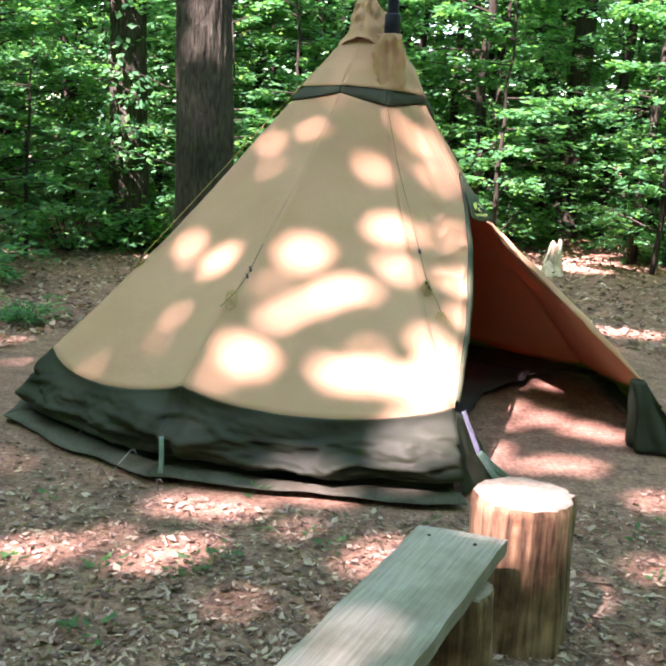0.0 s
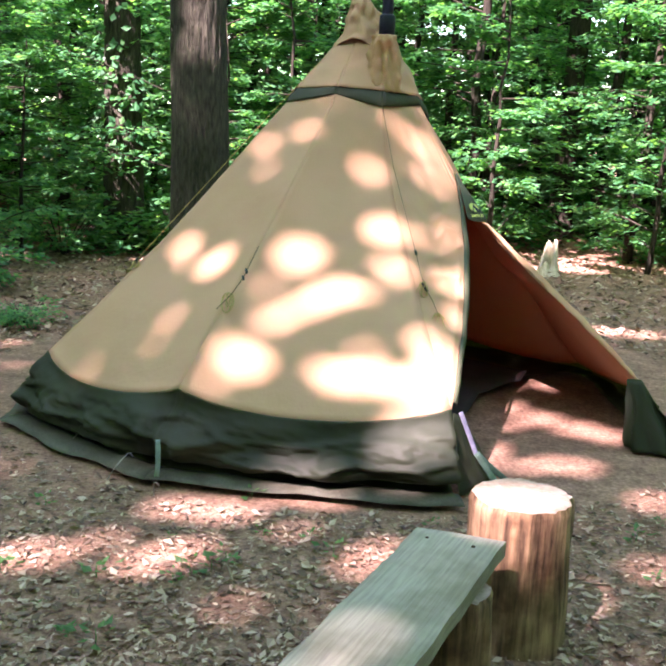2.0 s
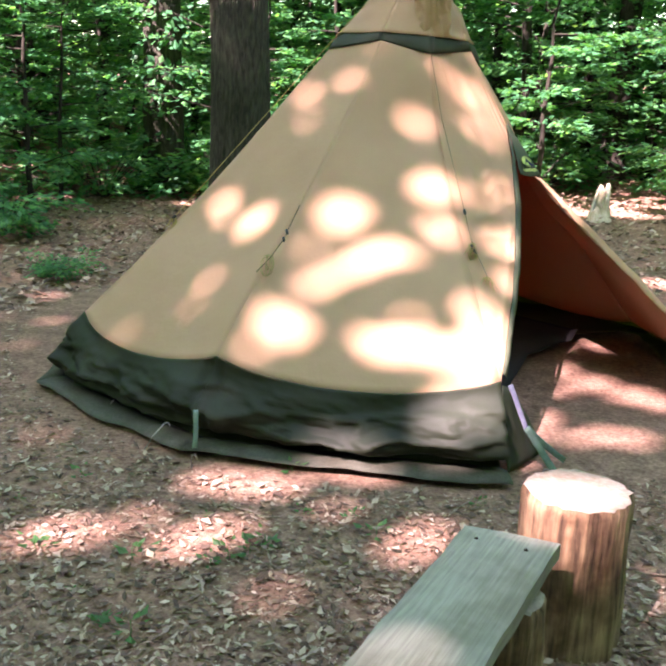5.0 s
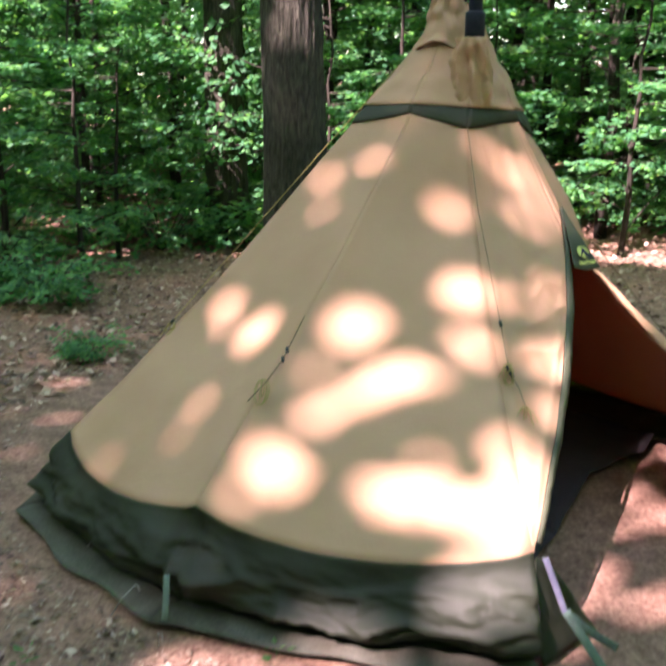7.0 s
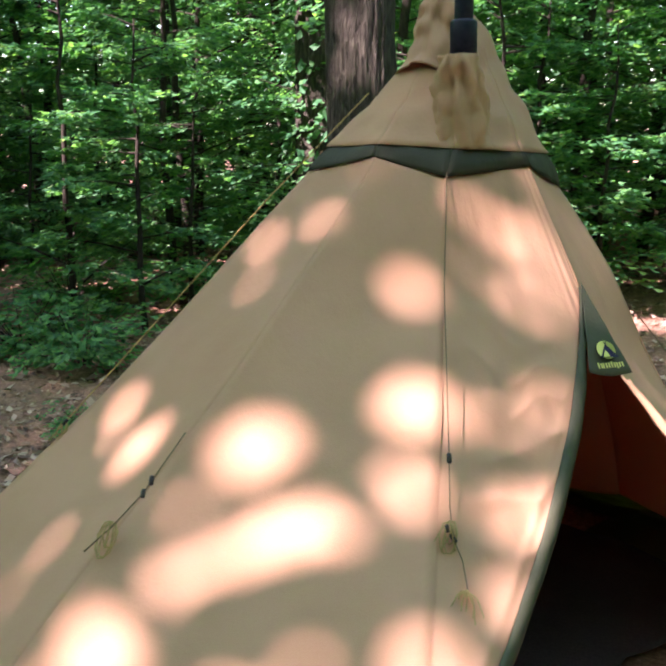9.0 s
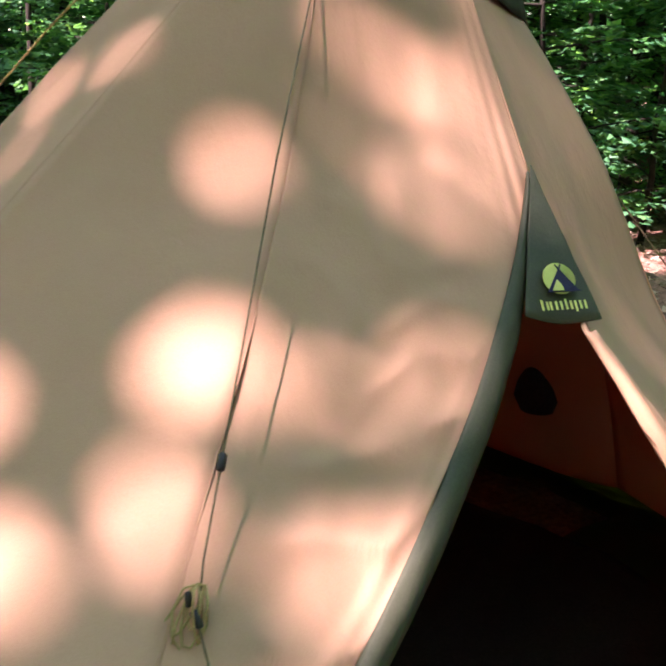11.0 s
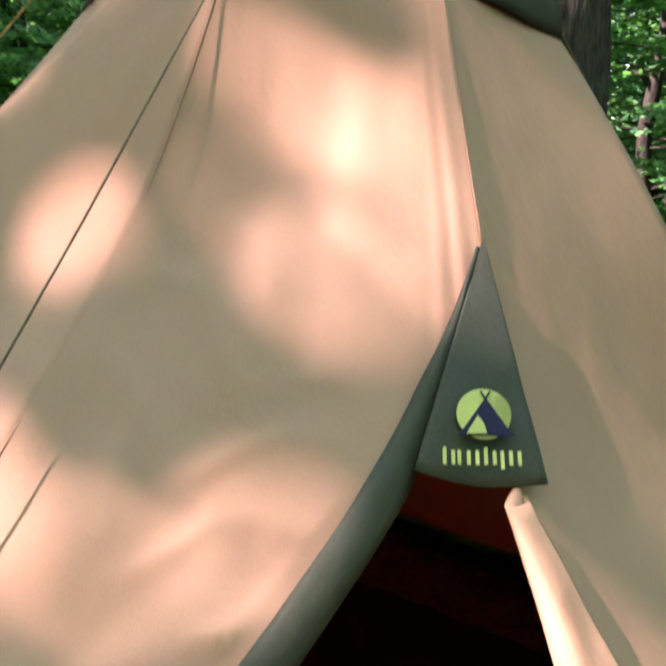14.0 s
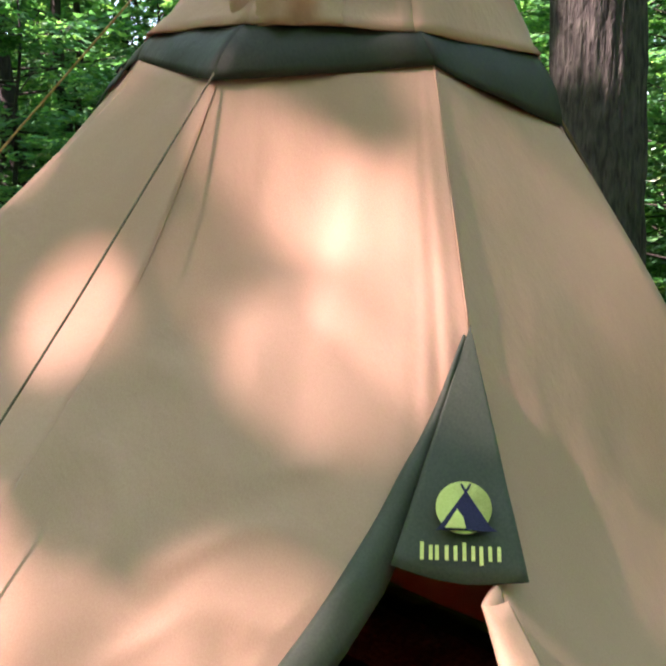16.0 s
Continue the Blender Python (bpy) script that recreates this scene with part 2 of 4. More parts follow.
# how far each ridge is drawn straight, and its reach
STRAIGHT = [1.0, 0.75, 0.0, 0.0, 0.0, 0.3, 0.5, 0.7, 1.0]
REACH = [1.0, 1.0, 1.0, 1.0, 1.0, 1.0, 1.0, 1.0, 1.0]
SHAPES = {0: [(2.0, 0.365), (1.72, 0.60), (1.484, 0.813), (1.284, 0.995), (0.911, 1.366), (0.575, 1.71)],
          1: [(2.0, 0.375), (1.70, 0.63), (1.41, 0.86), (1.10, 1.13), (0.795, 1.415), (0.50, 1.70)],
          8: [(1.62, 0.20), (1.40, 0.50), (1.19, 0.80), (0.97, 1.09), (0.73, 1.39), (0.49, 1.69)],
          2: [(2.0, 0.375), (1.55, 0.645), (1.2, 0.90), (0.9, 1.14), (0.66, 1.385), (0.46, 1.70)],
          3: [(1.87, 0.36), (1.52, 0.61), (1.19, 0.83), (0.872, 1.072), (0.644, 1.335), (0.41, 1.66)],
          5: [(0.96, 0.18), (0.90, 0.47), (0.81, 0.76), (0.69, 1.06), (0.52, 1.36), (0.36, 1.65)],
          6: [(0.98, 0.17), (0.92, 0.46), (0.83, 0.75), (0.73, 1.06), (0.56, 1.36), (0.41, 1.66)],
          7: [(1.32, 0.19), (1.20, 0.48), (1.05, 0.77), (0.91, 1.07), (0.69, 1.37), (0.47, 1.67)],
          4: [(1.46, 0.12), (1.10, 0.58), (0.87, 0.80), (0.745, 0.985), (0.575, 1.335), (0.37, 1.64)]}


# degrees by which a ridge bears off at the band
TWIST = [0.0, 0.0, -2.5, 4.0, 0.0, 0.0, 0.0, 0.0, 0.0]


def ridge_point(k, s, out=0.0):
    r, z = ridge_rz(s)
    if 0 < s < 1:
        w = STRAIGHT[k % NR]
        r, z = r + (2.0 - 1.54 * s - r) * w, z + (0.375 + 1.285 * s - z) * w
    if k % NR in SHAPES:
        r, z = spline(SHAPES[k % NR], s) if s >= 0 else (SHAPES[k % NR][0][0] - s * 1.4, SHAPES[k % NR][0][1] + s * 0.95)
    r *= REACH[k % NR]
    a = radians(RIDGES[k % NR] + TWIST[k % NR] * max(0.0, s) ** 3 + 360 * (k // NR))
    return Vector((CX + (r + out) * math.cos(a), CY + (r + out) * math.sin(a), z + out * 0.6))


def panel_point(k, f, s, out=0.0):
    """A point of the canvas between ridges k and k+1."""
    a, b = ridge_point(k, s, out), ridge_point(k + 1, s, out)
    p = a.lerp(b, f)
    w = 4 * f * (1 - f)
    mid = Vector((p.x - CX, p.y - CY, 0)).normalized()
    sag = 0.03 * w * math.sin(math.pi * min(1, max(0, s)))
    p -= mid * sag
    p += mid * (wobble((p.x, p.y, p.z), 2.2, 0.008) + wobble((p.x, p.y, p.z * 0.5), 7.0, 0.003) + wobble((p.x, p.y, p.z * 0.25), 13.0, 0.0035))
    return p


def band_low(k, f):
    """Upper end of the canvas: it hangs lower at every second ridge."""
    ends = [1.0 if j % 2 == 0 else 1.06 for j in (k, k + 1)]
    return ends[0] + (ends[1] - ends[0]) * f


def low_edge(f):
    return -0.075 * (4 * f * (1 - f)) ** 0.9


tent = thing("tipi_tent", "tan canvas tipi tent with dark green skirt and open door", "tent", (CX, CY, 0))
AP, GL, GR = Vector((0.694, 5.529, 1.335)), Vector((0.752, 5.300, 1.088)), Vector((0.877, 5.393, 1.075))


def door_edge(u):
    """The zip, from the skirt's corner up to the head of the door."""
    a = ridge_point(2, 0.0)
    bow = 4 * u * (1 - u)
    p = a.lerp(AP, u) + Vector((0.08, 0.18, 0.0)) * bow
    return p + Vector((0.4, -0.7, 0.3)) * wobble(p, 5, 0.008)


def door_panel(u, v):
    top = panel_point(2, u, band_low(2, u))
    low = door_edge(u)
    p = low.lerp(top, v)
    side = ridge_point(2, v * band_low(2, 0)) - door_edge(0).lerp(panel_point(2, 0, band_low(2, 0)), v)
    p = p + side * (1 - u) ** 1.4
    fold = math.sin(u * 26 + v * 5) * 0.007 * (1 - v) * u * (1 - u) * 4
    near = math.exp(-v * 3.6) * min(1.0, v * 9 + 0.25) * min(1.0, u * 6) * max(0.0, min(1.0, (0.72 - u) * 5))
    q = u * 50 + v * 64 + 4.0 * noise.noise(Vector((u * 5, v * 4, 1)))
    fold += 0.06 * near * (0.6 - abs(math.sin(q * 0.5)) ** 0.7) * max(0.0, 0.45 + noise.noise(Vector((u * 7, v * 4, 7))))
    fold += 0.004 * math.sin(u * 95) * math.exp(-((u - 0.92) / 0.06) ** 2 - v * 2.2)
    fold += 0.012 * math.exp(-((v - 0.05 - 0.02 * u) / 0.022) ** 2) * max(0.0, 1 - u * 1.4)
    return p + Vector((0.1, -0.75, 0.6)) * (fold + wobble((p.x * 2, p.y, p.z * 0.6), 4.0, 0.012) * math.sin(math.pi * v))


for k in range(NR):
    if k == 2:
        fn = lambda u, v: door_panel(u, v)
    else:
        fn = lambda u, v, k=k: panel_point(k, u, low_edge(u) * (1 - v) + band_low(k, u) * v)
    ob = grid("canvas_panel", fn, 160 if k == 2 else 24, 110 if k == 2 else 40, CANVAS, None, "", 0.003)
    ob.parent, ob.matrix_parent_inverse = tent, Matrix.Translation((-CX, -CY, 0))


def fix(ob):
    """Ties a part, given in world places, to the tent."""
    ob.parent, ob.matrix_parent_inverse = tent, Matrix.Translation((-CX, -CY, 0))
    return ob


# the dark band under the cap, and the cap itself
BAND_TOP = (0.40, 1.80)
STRETCH = [1.20, 1.05, 1.0, 0.88, 0.80, 0.75, 0.85, 0.95, 1.10]
RISE = [0.004, 0.014, 0.0, -0.014, -0.03, -0.02, 0.0, 0.0, 0.0]


def band_point(k, f, v):
    lo = panel_point(k, f, band_low(k, f) - 0.012, 0.006)
    a0, a1 = (radians(RIDGES[j % NR] + 360 * (j // NR)) for j in (k, k + 1))
    g0, g1 = (STRETCH[j % NR] * BAND_TOP[0] for j in (k, k + 1))
    hi = Vector((CX, CY, BAND_TOP[1] + RISE[k % NR] + (RISE[(k + 1) % NR] - RISE[k % NR]) * f)) + (Vector((math.cos(a0), math.sin(a0), 0)) * g0).lerp(Vector((math.cos(a1), math.sin(a1), 0)) * g1, f)
    p = lo.lerp(hi, v)
    d = Vector((p.x - CX, p.y - CY, 0)).normalized()
    return p + d * (0.012 * math.sin(math.pi * v) + wobble(p, 9, 0.012))


CAP = [(0.425, 1.785), (0.355, 1.87), (0.285, 1.955), (0.215, 2.04), (0.15, 2.12), (0.09, 2.20), (0.05, 2.25)]


def cap_point(k, f, v):
    q = v * (len(CAP) - 1)
    i = min(int(q), len(CAP) - 2)
    r, z = (CAP[i][c] + (CAP[i + 1][c] - CAP[i][c]) * (q - i) for c in (0, 1))
    a0, a1 = (radians(RIDGES[j % NR] + 360 * (j // NR)) for j in (k, k + 1))
    g0, g1 = (r * (STRETCH[j % NR] + (1 - STRETCH[j % NR]) * v ** 1.5) for j in (k, k + 1))
    z += (RISE[k % NR] + (RISE[(k + 1) % NR] - RISE[k % NR]) * f) * (1 - v)
    p = Vector((CX, CY, z)) + (Vector((math.cos(a0), math.sin(a0), 0)) * g0).lerp(Vector((math.cos(a1), math.sin(a1), 0)) * g1, f)
    d = Vector((p.x - CX, p.y - CY, 0.2)).normalized()
    puff = 0.03 * max(0, v - 0.45)
    return p + d * (wobble(p, 11, 0.012 + 0.05 * max(0, v - 0.5)) + puff)


for k in range(NR):
    fix(grid("band_panel", lambda u, v, k=k: band_point(k, u, v), 12, 6, BAND, None, "", 0.002))
    fix(grid("cap_panel", lambda u, v, k=k: cap_point(k, u, v), 10, 26, CANVAS, None, "", 0.003))


# skirt and the flap on the ground
def skirt_point(k, f, v):
    top = panel_point(k, f, low_edge(f) + 0.004, 0.004)
    a, b = (ridge_point(j, 0) for j in (k, k + 1))
    low = a.lerp(b, f)
    d = Vector((low.x - CX, low.y - CY, 0)).normalized()
    low = low + d * (0.10 + 0.02 * 4 * f * (1 - f))
    low.z = 0.025
    p = top.lerp(low, v)
    e = math.sin(math.pi * v)
    low = math.sin(math.pi * v ** 1.7)
    crease = 1 - abs(noise.noise(Vector((p.x * 2.6 + p.z * 3, p.y * 2.6, p.z * 13)))) * 3.2
    sharp = 1 - abs(noise.noise(Vector((p.x * 6 - p.z * 5, p.y * 6, p.z * 22 + 4)))) * 3.0
    push = 0.03 * e + 0.055 * low + e * wobble((p.x * 1.2, p.y * 1.2, p.z * 3), 2.6, 0.08)
    push += low * (0.04 * max(0, crease) ** 2 + 0.022 * max(0, sharp) ** 2 * min(1.0, v * 2.2)) + e * wobble((p.x, p.y, p.z * 2), 22, 0.012)
    push -= 0.085 * math.exp(-((v - 0.9) / 0.06) ** 2)
    if k in (0, 1):
        g = abs(f - (1 - k))
        push -= e * 0.05 * math.exp(-((g - 0.03) / 0.025) ** 2) + e * 0.014 * math.sin(g * 80 + v * 4) * math.exp(-g * 9)
    p += d * push
    return p


def apron_point(k, f, v):
    p = skirt_point(k, f, 1.0)
    d = Vector((p.x - CX, p.y - CY, 0)).normalized()
    w = 0.17 + 0.05 * noise.noise(Vector((k, f * 3, 0)))
    q = p + d * w * v
    q.z = 0.028 + 0.016 * abs(wobble((q.x, q.y, 0), 6, 1.0)) + 0.012 * math.sin(math.pi * v)
    return q


for k in range(NR):
    if k == 2:
        continue
    fix(grid("skirt_panel", lambda u, v, k=k: skirt_point(k, u, v), 64, 30, SKIRT, None, "", 0.002))
    fix(grid("ground_flap", lambda u, v, k=k: apron_point(k, u, v), 30, 6, DIRTY_CLOTH, None, "", 0.0015))

# the skirt's inner flap, lying inwards on the floor
def inner_flap(k, f, v):
    p = skirt_point(k, f, 1.0)
    d = Vector((p.x - CX, p.y - CY, 0)).normalized()
    q = p - d * (0.06 + (0.42 + 0.05 * noise.noise(Vector((k, f * 3, 5)))) * v)
    q.z = 0.026 + 0.05 * (1 - v) ** 2 + 0.02 * abs(wobble((q.x, q.y, 0), 6, 1.0))
    return q


for k in (4,):
    fix(grid("inner_flap", lambda u, v, k=k: inner_flap(k, u, v), 30, 10, SKIRT, None, "", 0.003))

# door opening: green zip strip, gusset and tied-back door
def strip_point(u, v):
    uu = 0.02 + 0.97 * u
    p = door_edge(uu) + Vector((0.1, -0.75, 0.6)) * 0.008
    right = (ridge_point(3, 0.3) - ridge_point(2, 0.3)).normalized()
    d = (right * 0.75 + Vector((0, 0, -0.62))).normalized()
    wdt = (0.03 + 0.022 * min(1, u * 2.2)) * (1 - 0.9 * max(0, u - 0.75) / 0.25)
    q = p + d * wdt * v
    q += Vector((0.3, -0.8, 0.5)) * (0.012 * math.sin(math.pi * v) + wobble(q, 12, 0.008) + wobble((q.x, q.y, q.z * 1.5), 34, 0.007) * math.sin(math.pi * v))
    return q


fix(grid("zip_strip", strip_point, 60, 6, GUSSET, None, "dark green zip cover strip", 0.003))
g_n = (GL - AP).cross(GR - AP).normalized()
if g_n.y > 0:
    g_n = -g_n


def gusset_point(u, v):
    p = AP.lerp(GL.lerp(GR, u), v)
    low = Vector((0, 0, -0.012)) * math.sin(math.pi * u) * v ** 6
    return p + low + g_n * (0.014 + wobble(p, 16, 0.004))


fix(grid("gusset", gusset_point, 16, 20, GUSSET, None, "dark green gusset printed with a yellow tent emblem", 0.003))


def rolled(u, v):
    """The door, drawn aside and folded along the ridge."""
    p = ridge_point(3, 0.605 * (1 - u))
    out = Vector((0.755, -0.656, 0.0))
    inward = Vector((-0.62, -0.50, 0.0))
    w = 0.03 + 0.07 * math.sin(math.pi * min(1.0, 0.08 + u * 0.95)) ** 0.7
    a = math.pi * v
    across = (ridge_point(4, 0.605 * (1 - u)) - p).normalized()
    p = p + across * 0.2 * min(1.0, u * 2.5) * v ** 1.4 + out * 0.012 * math.sin(v * 11 + u * 5) * min(1.0, u * 4) + out * w * math.sin(a * 0.78) + inward * 0.035 * math.sin(a) + Vector((0, 0, -0.012)) * v
    return p + out * wobble((p.x, p.y, p.z), 9, 0.012) + Vector((0, 0, 1)) * wobble(p, 14, 0.006)


fix(grid("tied_door", rolled, 60, 30, DOOR_CANVAS, None, "tan door flap drawn aside along the ridge", 0.008))

# emblem printed on the gusset: sun disc, dark tent, and bars for the lettering
g_x = Vector((0.788, 0.616, 0.0)).normalized()
g_z = g_n.cross(g_x).normalized()
if g_z.z < 0:
    g_z = -g_z
g_o = Vector((0.801, 5.372, 1.122))


def print_shape(name, outline, material, lift, label=""):
    """A flat printed shape on the gusset."""
    vs = [g_o + g_x * x + g_z * z + g_n * lift for x, z in outline]
    vs += [v - g_n * 0.0012 for v in vs]
    n = len(outline)
    fs = [tuple(range(n)), tuple(range(2 * n - 1, n - 1, -1))] + [(i, i + n, (i + 1) % n + n, (i + 1) % n) for i in range(n)]
    return fix(put(name, mesh_of(name, vs, fs, material, False), None, label))


print_shape("emblem_disc", [(0.0325 * math.cos(a * math.pi / 20), 0.026 + 0.0325 * math.sin(a * math.pi / 20)) for a in range(-8, 49)], YELLOW, 0.0210, "pale yellow printed disc")
print_shape("emblem_tent", [(-0.033, -0.003), (-0.030, -0.001), (0.001, 0.044), (-0.004, 0.054), (-0.002, 0.055), (0.0025, 0.047), (0.007, 0.055), (0.009, 0.054), (0.004, 0.044), (0.030, 0.002), (0.037, -0.003), (0.012, -0.003)], NAVY, 0.0235, "dark blue printed tent")
print_shape("emblem_door", [(-0.022, -0.001), (-0.008, 0.022), (-0.001, 0.012), (0.002, -0.001)], YELLOW, 0.0255, "pale yellow printed tent opening")
for i, x in enumerate((-0.050, -0.040, -0.033, -0.022, -0.012, -0.002, 0.008, 0.017, 0.027, 0.037)):
    lo, hi = (-0.038, -0.017) if i in (0, 5) else (-0.043, -0.021) if i == 7 else (-0.038, -0.021)
    print_shape("lettering_bar", [(x, lo), (x + 0.0042, lo), (x + 0.0042, hi), (x, hi)], YELLOW, 0.0215)

# raised seams down the ridges
for k in range(2, NR):
    if k == 3:
        pts = [AP.lerp(panel_point(2, 1, band_low(2, 1)), i / 14) + Vector((0.001, -0.0015, 0.001)) for i in range(15)]
    else:
        pts = [ridge_point(k, 1.0 * i / 30, 0.0022) for i in range(31)]
    fix(tube("seam", pts, 0.0016, CANVAS, None, "", 5))

# a dark sheet on the floor inside, put in to deepen the shade there
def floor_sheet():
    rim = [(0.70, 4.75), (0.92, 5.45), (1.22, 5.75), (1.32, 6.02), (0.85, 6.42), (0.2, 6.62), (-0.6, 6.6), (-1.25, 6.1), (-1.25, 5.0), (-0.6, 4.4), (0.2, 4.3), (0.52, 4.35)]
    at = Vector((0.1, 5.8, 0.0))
    ob = thing("groundsheet", "dark creased groundsheet added to darken the shaded tent floor", "groundsheet", at)
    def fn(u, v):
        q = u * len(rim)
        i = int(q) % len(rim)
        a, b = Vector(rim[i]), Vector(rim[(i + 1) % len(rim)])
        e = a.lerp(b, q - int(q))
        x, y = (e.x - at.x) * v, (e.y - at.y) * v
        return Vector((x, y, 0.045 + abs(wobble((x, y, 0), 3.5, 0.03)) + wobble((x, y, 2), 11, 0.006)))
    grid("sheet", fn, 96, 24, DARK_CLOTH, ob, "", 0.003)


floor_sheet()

# stove pipe through the cap
# the hood tied over the tip, and the sleeve round the pipe
def hood_point(u, v):
    a = 2 * math.pi * u
    r = 0.142 * (1 - v) ** 0.85 + 0.018
    z = 2.045 + 0.31 * v
    c = Vector((CX - 0.035 - 0.03 * v, CY - 0.05, z))
    d = Vector((math.cos(a), math.sin(a), 0))
    lip = 0.02 * max(0, 1 - v * 9)
    p = c + d * (r + lip + wobble((math.cos(a) * 0.5, math.sin(a) * 0.5, z * 3.2), 5, 0.03) + wobble((math.cos(a), math.sin(a), z * 2), 6, 0.014))
    p.z += 0.03 * math.sin(a * 3 + 1) * max(0, 1 - v * 5) - 0.02 * math.cos(a) * (1 - v)
    return p


fix(grid("cap_hood", hood_point, 56, 30, CANVAS, None, "crumpled tan hood tied over the tent tip", 0.004))


def sleeve_point(u, v):
    a = 2 * math.pi * u
    r = 0.108 - 0.045 * v
    z = 1.78 + 0.315 * v
    c = Vector((0.265, 5.640 - 0.02 * v, z))
    d = Vector((math.cos(a), math.sin(a), 0))
    p = c + d * (r + 0.012 * math.sin(9 * a + 5 * v) * math.sin(math.pi * v) + wobble((math.cos(a), math.sin(a), z * 4), 3.2, 0.03) + wobble((math.cos(a), math.sin(a), z * 9), 6.0, 0.012))
    return p


fix(grid("pipe_sleeve", sleeve_point, 48, 24, DOOR_CANVAS, None, "wrinkled tan cloth sleeve round the stove pipe", 0.004))

pipe = thing("stove_pipe", "dark blued steel stove pipe standing out of the tent cap", "stove pipe", (0.272, 5.62, 2.055))
pp = tube("pipe", [(0, 0, -0.3), (0, 0, 0.22), (0.0, 0, 1.3)], [0.032, 0.032, 0.032], STEEL, pipe, "", 24)
tube("collar", [(0, 0, 0.02), (0, 0, 0.03), (0, 0, 0.145), (0, 0, 0.15), (0, 0, 0.155)], [0.036, 0.046, 0.046, 0.044, 0.033], STEEL, pipe, "", 24)

# ---- bench and logs ----
def log_thing(name, label, x, y, r, h, seed):
    ob = thing(name, label, "log", (x, y, 0))
    vs, fs = [], []
    n, rows = 40, 26
    for j in range(rows + 1):
        z = h * j / rows - 0.02
        for i in range(n):
            a = 2 * math.pi * i / n
            rr = r * (1 + 0.03 * math.cos(2 * a + seed) + 0.04 * (1 - j / rows)) + wobble((math.cos(a) * 3, math.sin(a) * 3, z * 1.6), 2.2, 0.02, seed)
            if j == rows:
                rr -= 0.006
            vs.append(Vector((rr * math.cos(a), rr * math.sin(a), z)))
    for j in range(rows):
        for i in range(n):
            a, b = j * n + i, j * n + (i + 1) % n
            fs.append((a, b, b + n, a + n))
    put("trunk_side", mesh_of("trunk_side", vs, fs, LOG), ob)
    top = [Vector((0, 0, h - 0.015))] + [v + Vector((0, 0, 0.001)) for v in vs[-n:]]
    put("sawn_top", mesh_of("sawn_top", top, [(0, 1 + i, 1 + (i + 1) % n) for i in range(n)], LOG_END), ob, "pale sawn end of the log")
    return ob


log_thing("log_stump", "upright peeled log stump with a pale sawn top", 0.62, 2.74, 0.152, 0.49, 1.0)
log_thing("log_stump", "short weathered log standing under the plank end", 0.365, 2.36, 0.11, 0.372, 2.3)
log_thing("log_stump", "short weathered log standing under the plank end", -0.16, 1.13, 0.12, 0.372, 4.1)


def build_bench():
    """A rough plank on two logs."""
    far_l, far_r = Vector((0.283, 2.575, 0)), Vector((0.530, 2.50, 0))
    along = Vector((-0.43, -0.90, 0)).normalized()
    ob = thing("plank_bench", "weathered grey wooden plank bench resting on short logs", "bench", (0.1, 1.9, 0.37))
    turn = math.atan2(along.y, along.x) - math.pi / 2
    ob.rotation_euler = (0, 0, turn)
    L, nu, nv = 1.75, 8, 40
    vs, fs = [], []
    for lay, z in ((0, 0.0), (1, 0.055)):
        for j in range(nv + 1):
            for i in range(nu + 1):
                p = far_l.lerp(far_r, i / nu) + along * L * j / nv
                edge = 0.006 if i in (0, nu) or j in (0, nv) else 0.0
                zz = 0.375 + z + (wobble(p, 5, 0.004, lay) - edge if lay else 0.002)
                p = p + (far_r - far_l).normalized() * (wobble((0, j * 0.3, i), 1.2, 0.006) if i in (0, nu) else 0)
                vs.append(Matrix.Rotation(-turn, 3, 'Z') @ (Vector((p.x, p.y, zz)) - ob.location))
    w, off = nu + 1, (nu + 1) * (nv + 1)
    for j in range(nv):
        for i in range(nu):
            a = j * w + i
            fs.append((a, a + w, a + w + 1, a + 1))
            fs.append((off + a, off + a + 1, off + a + w + 1, off + a + w))
    rim = [i for i in range(nu + 1)] + [j * w + nu for j in range(1, nv + 1)] + [nv * w + i for i in range(nu - 1, -1, -1)] + [j * w for j in range(nv - 1, 0, -1)]
    for a, b in zip(rim, rim[1:] + rim[:1]):
        fs.append((a, b, off + b, off + a))
    me = mesh_of("plank", vs, fs, PLANK, False)
    put("plank", me, ob)
    for du, dv in ((0.22, 0.075), (0.74, 0.085), (0.3, 1.2), (0.72, 1.22)):
        p = far_l.lerp(far_r, du) + along * dv
        q = Matrix.Rotation(-turn, 3, 'Z') @ (Vector((p.x, p.y, 0.428)) - ob.location)
        tube("nail", [q, q + Vector((0, 0, 0.004)), q + Vector((0, 0, 0.006))], [0.006, 0.006, 0.004], DEAD_IRON, ob, "rusty nail head", 8)
    return ob


build_bench()

# ---- cords, toggles, straps and pegs ----
def cord(name, label, pts, radius, material, slack=0.0):
    """A cord through points, sagging a little between them."""
    pts = [Vector(p) for p in pts]
    fine = []
    for a, b in zip(pts, pts[1:]):
        n = 8
        for i in range(n):
            t = i / n
            fine.append(a.lerp(b, t) - Vector((0, 0, slack * 4 * t * (1 - t))))
    fine.append(pts[-1])
    ob = thing(name, label, "cord", fine[-1])
    tube("strand", [p - ob.location for p in fine], radius, material, ob, "", 6)
    return ob


def toggle(ob, p, d, size=0.011):
    """A small cord lock on a cord."""
    p = Vector(p) - ob.location
    d = Vector(d).normalized()
    tube("toggle", [p - d * size * 1.2, p - d * size, p + d * size, p + d * size * 1.2], [size * 0.4, size * 0.6, size * 0.6, size * 0.4], PLASTIC, ob, "black cord toggle", 10)


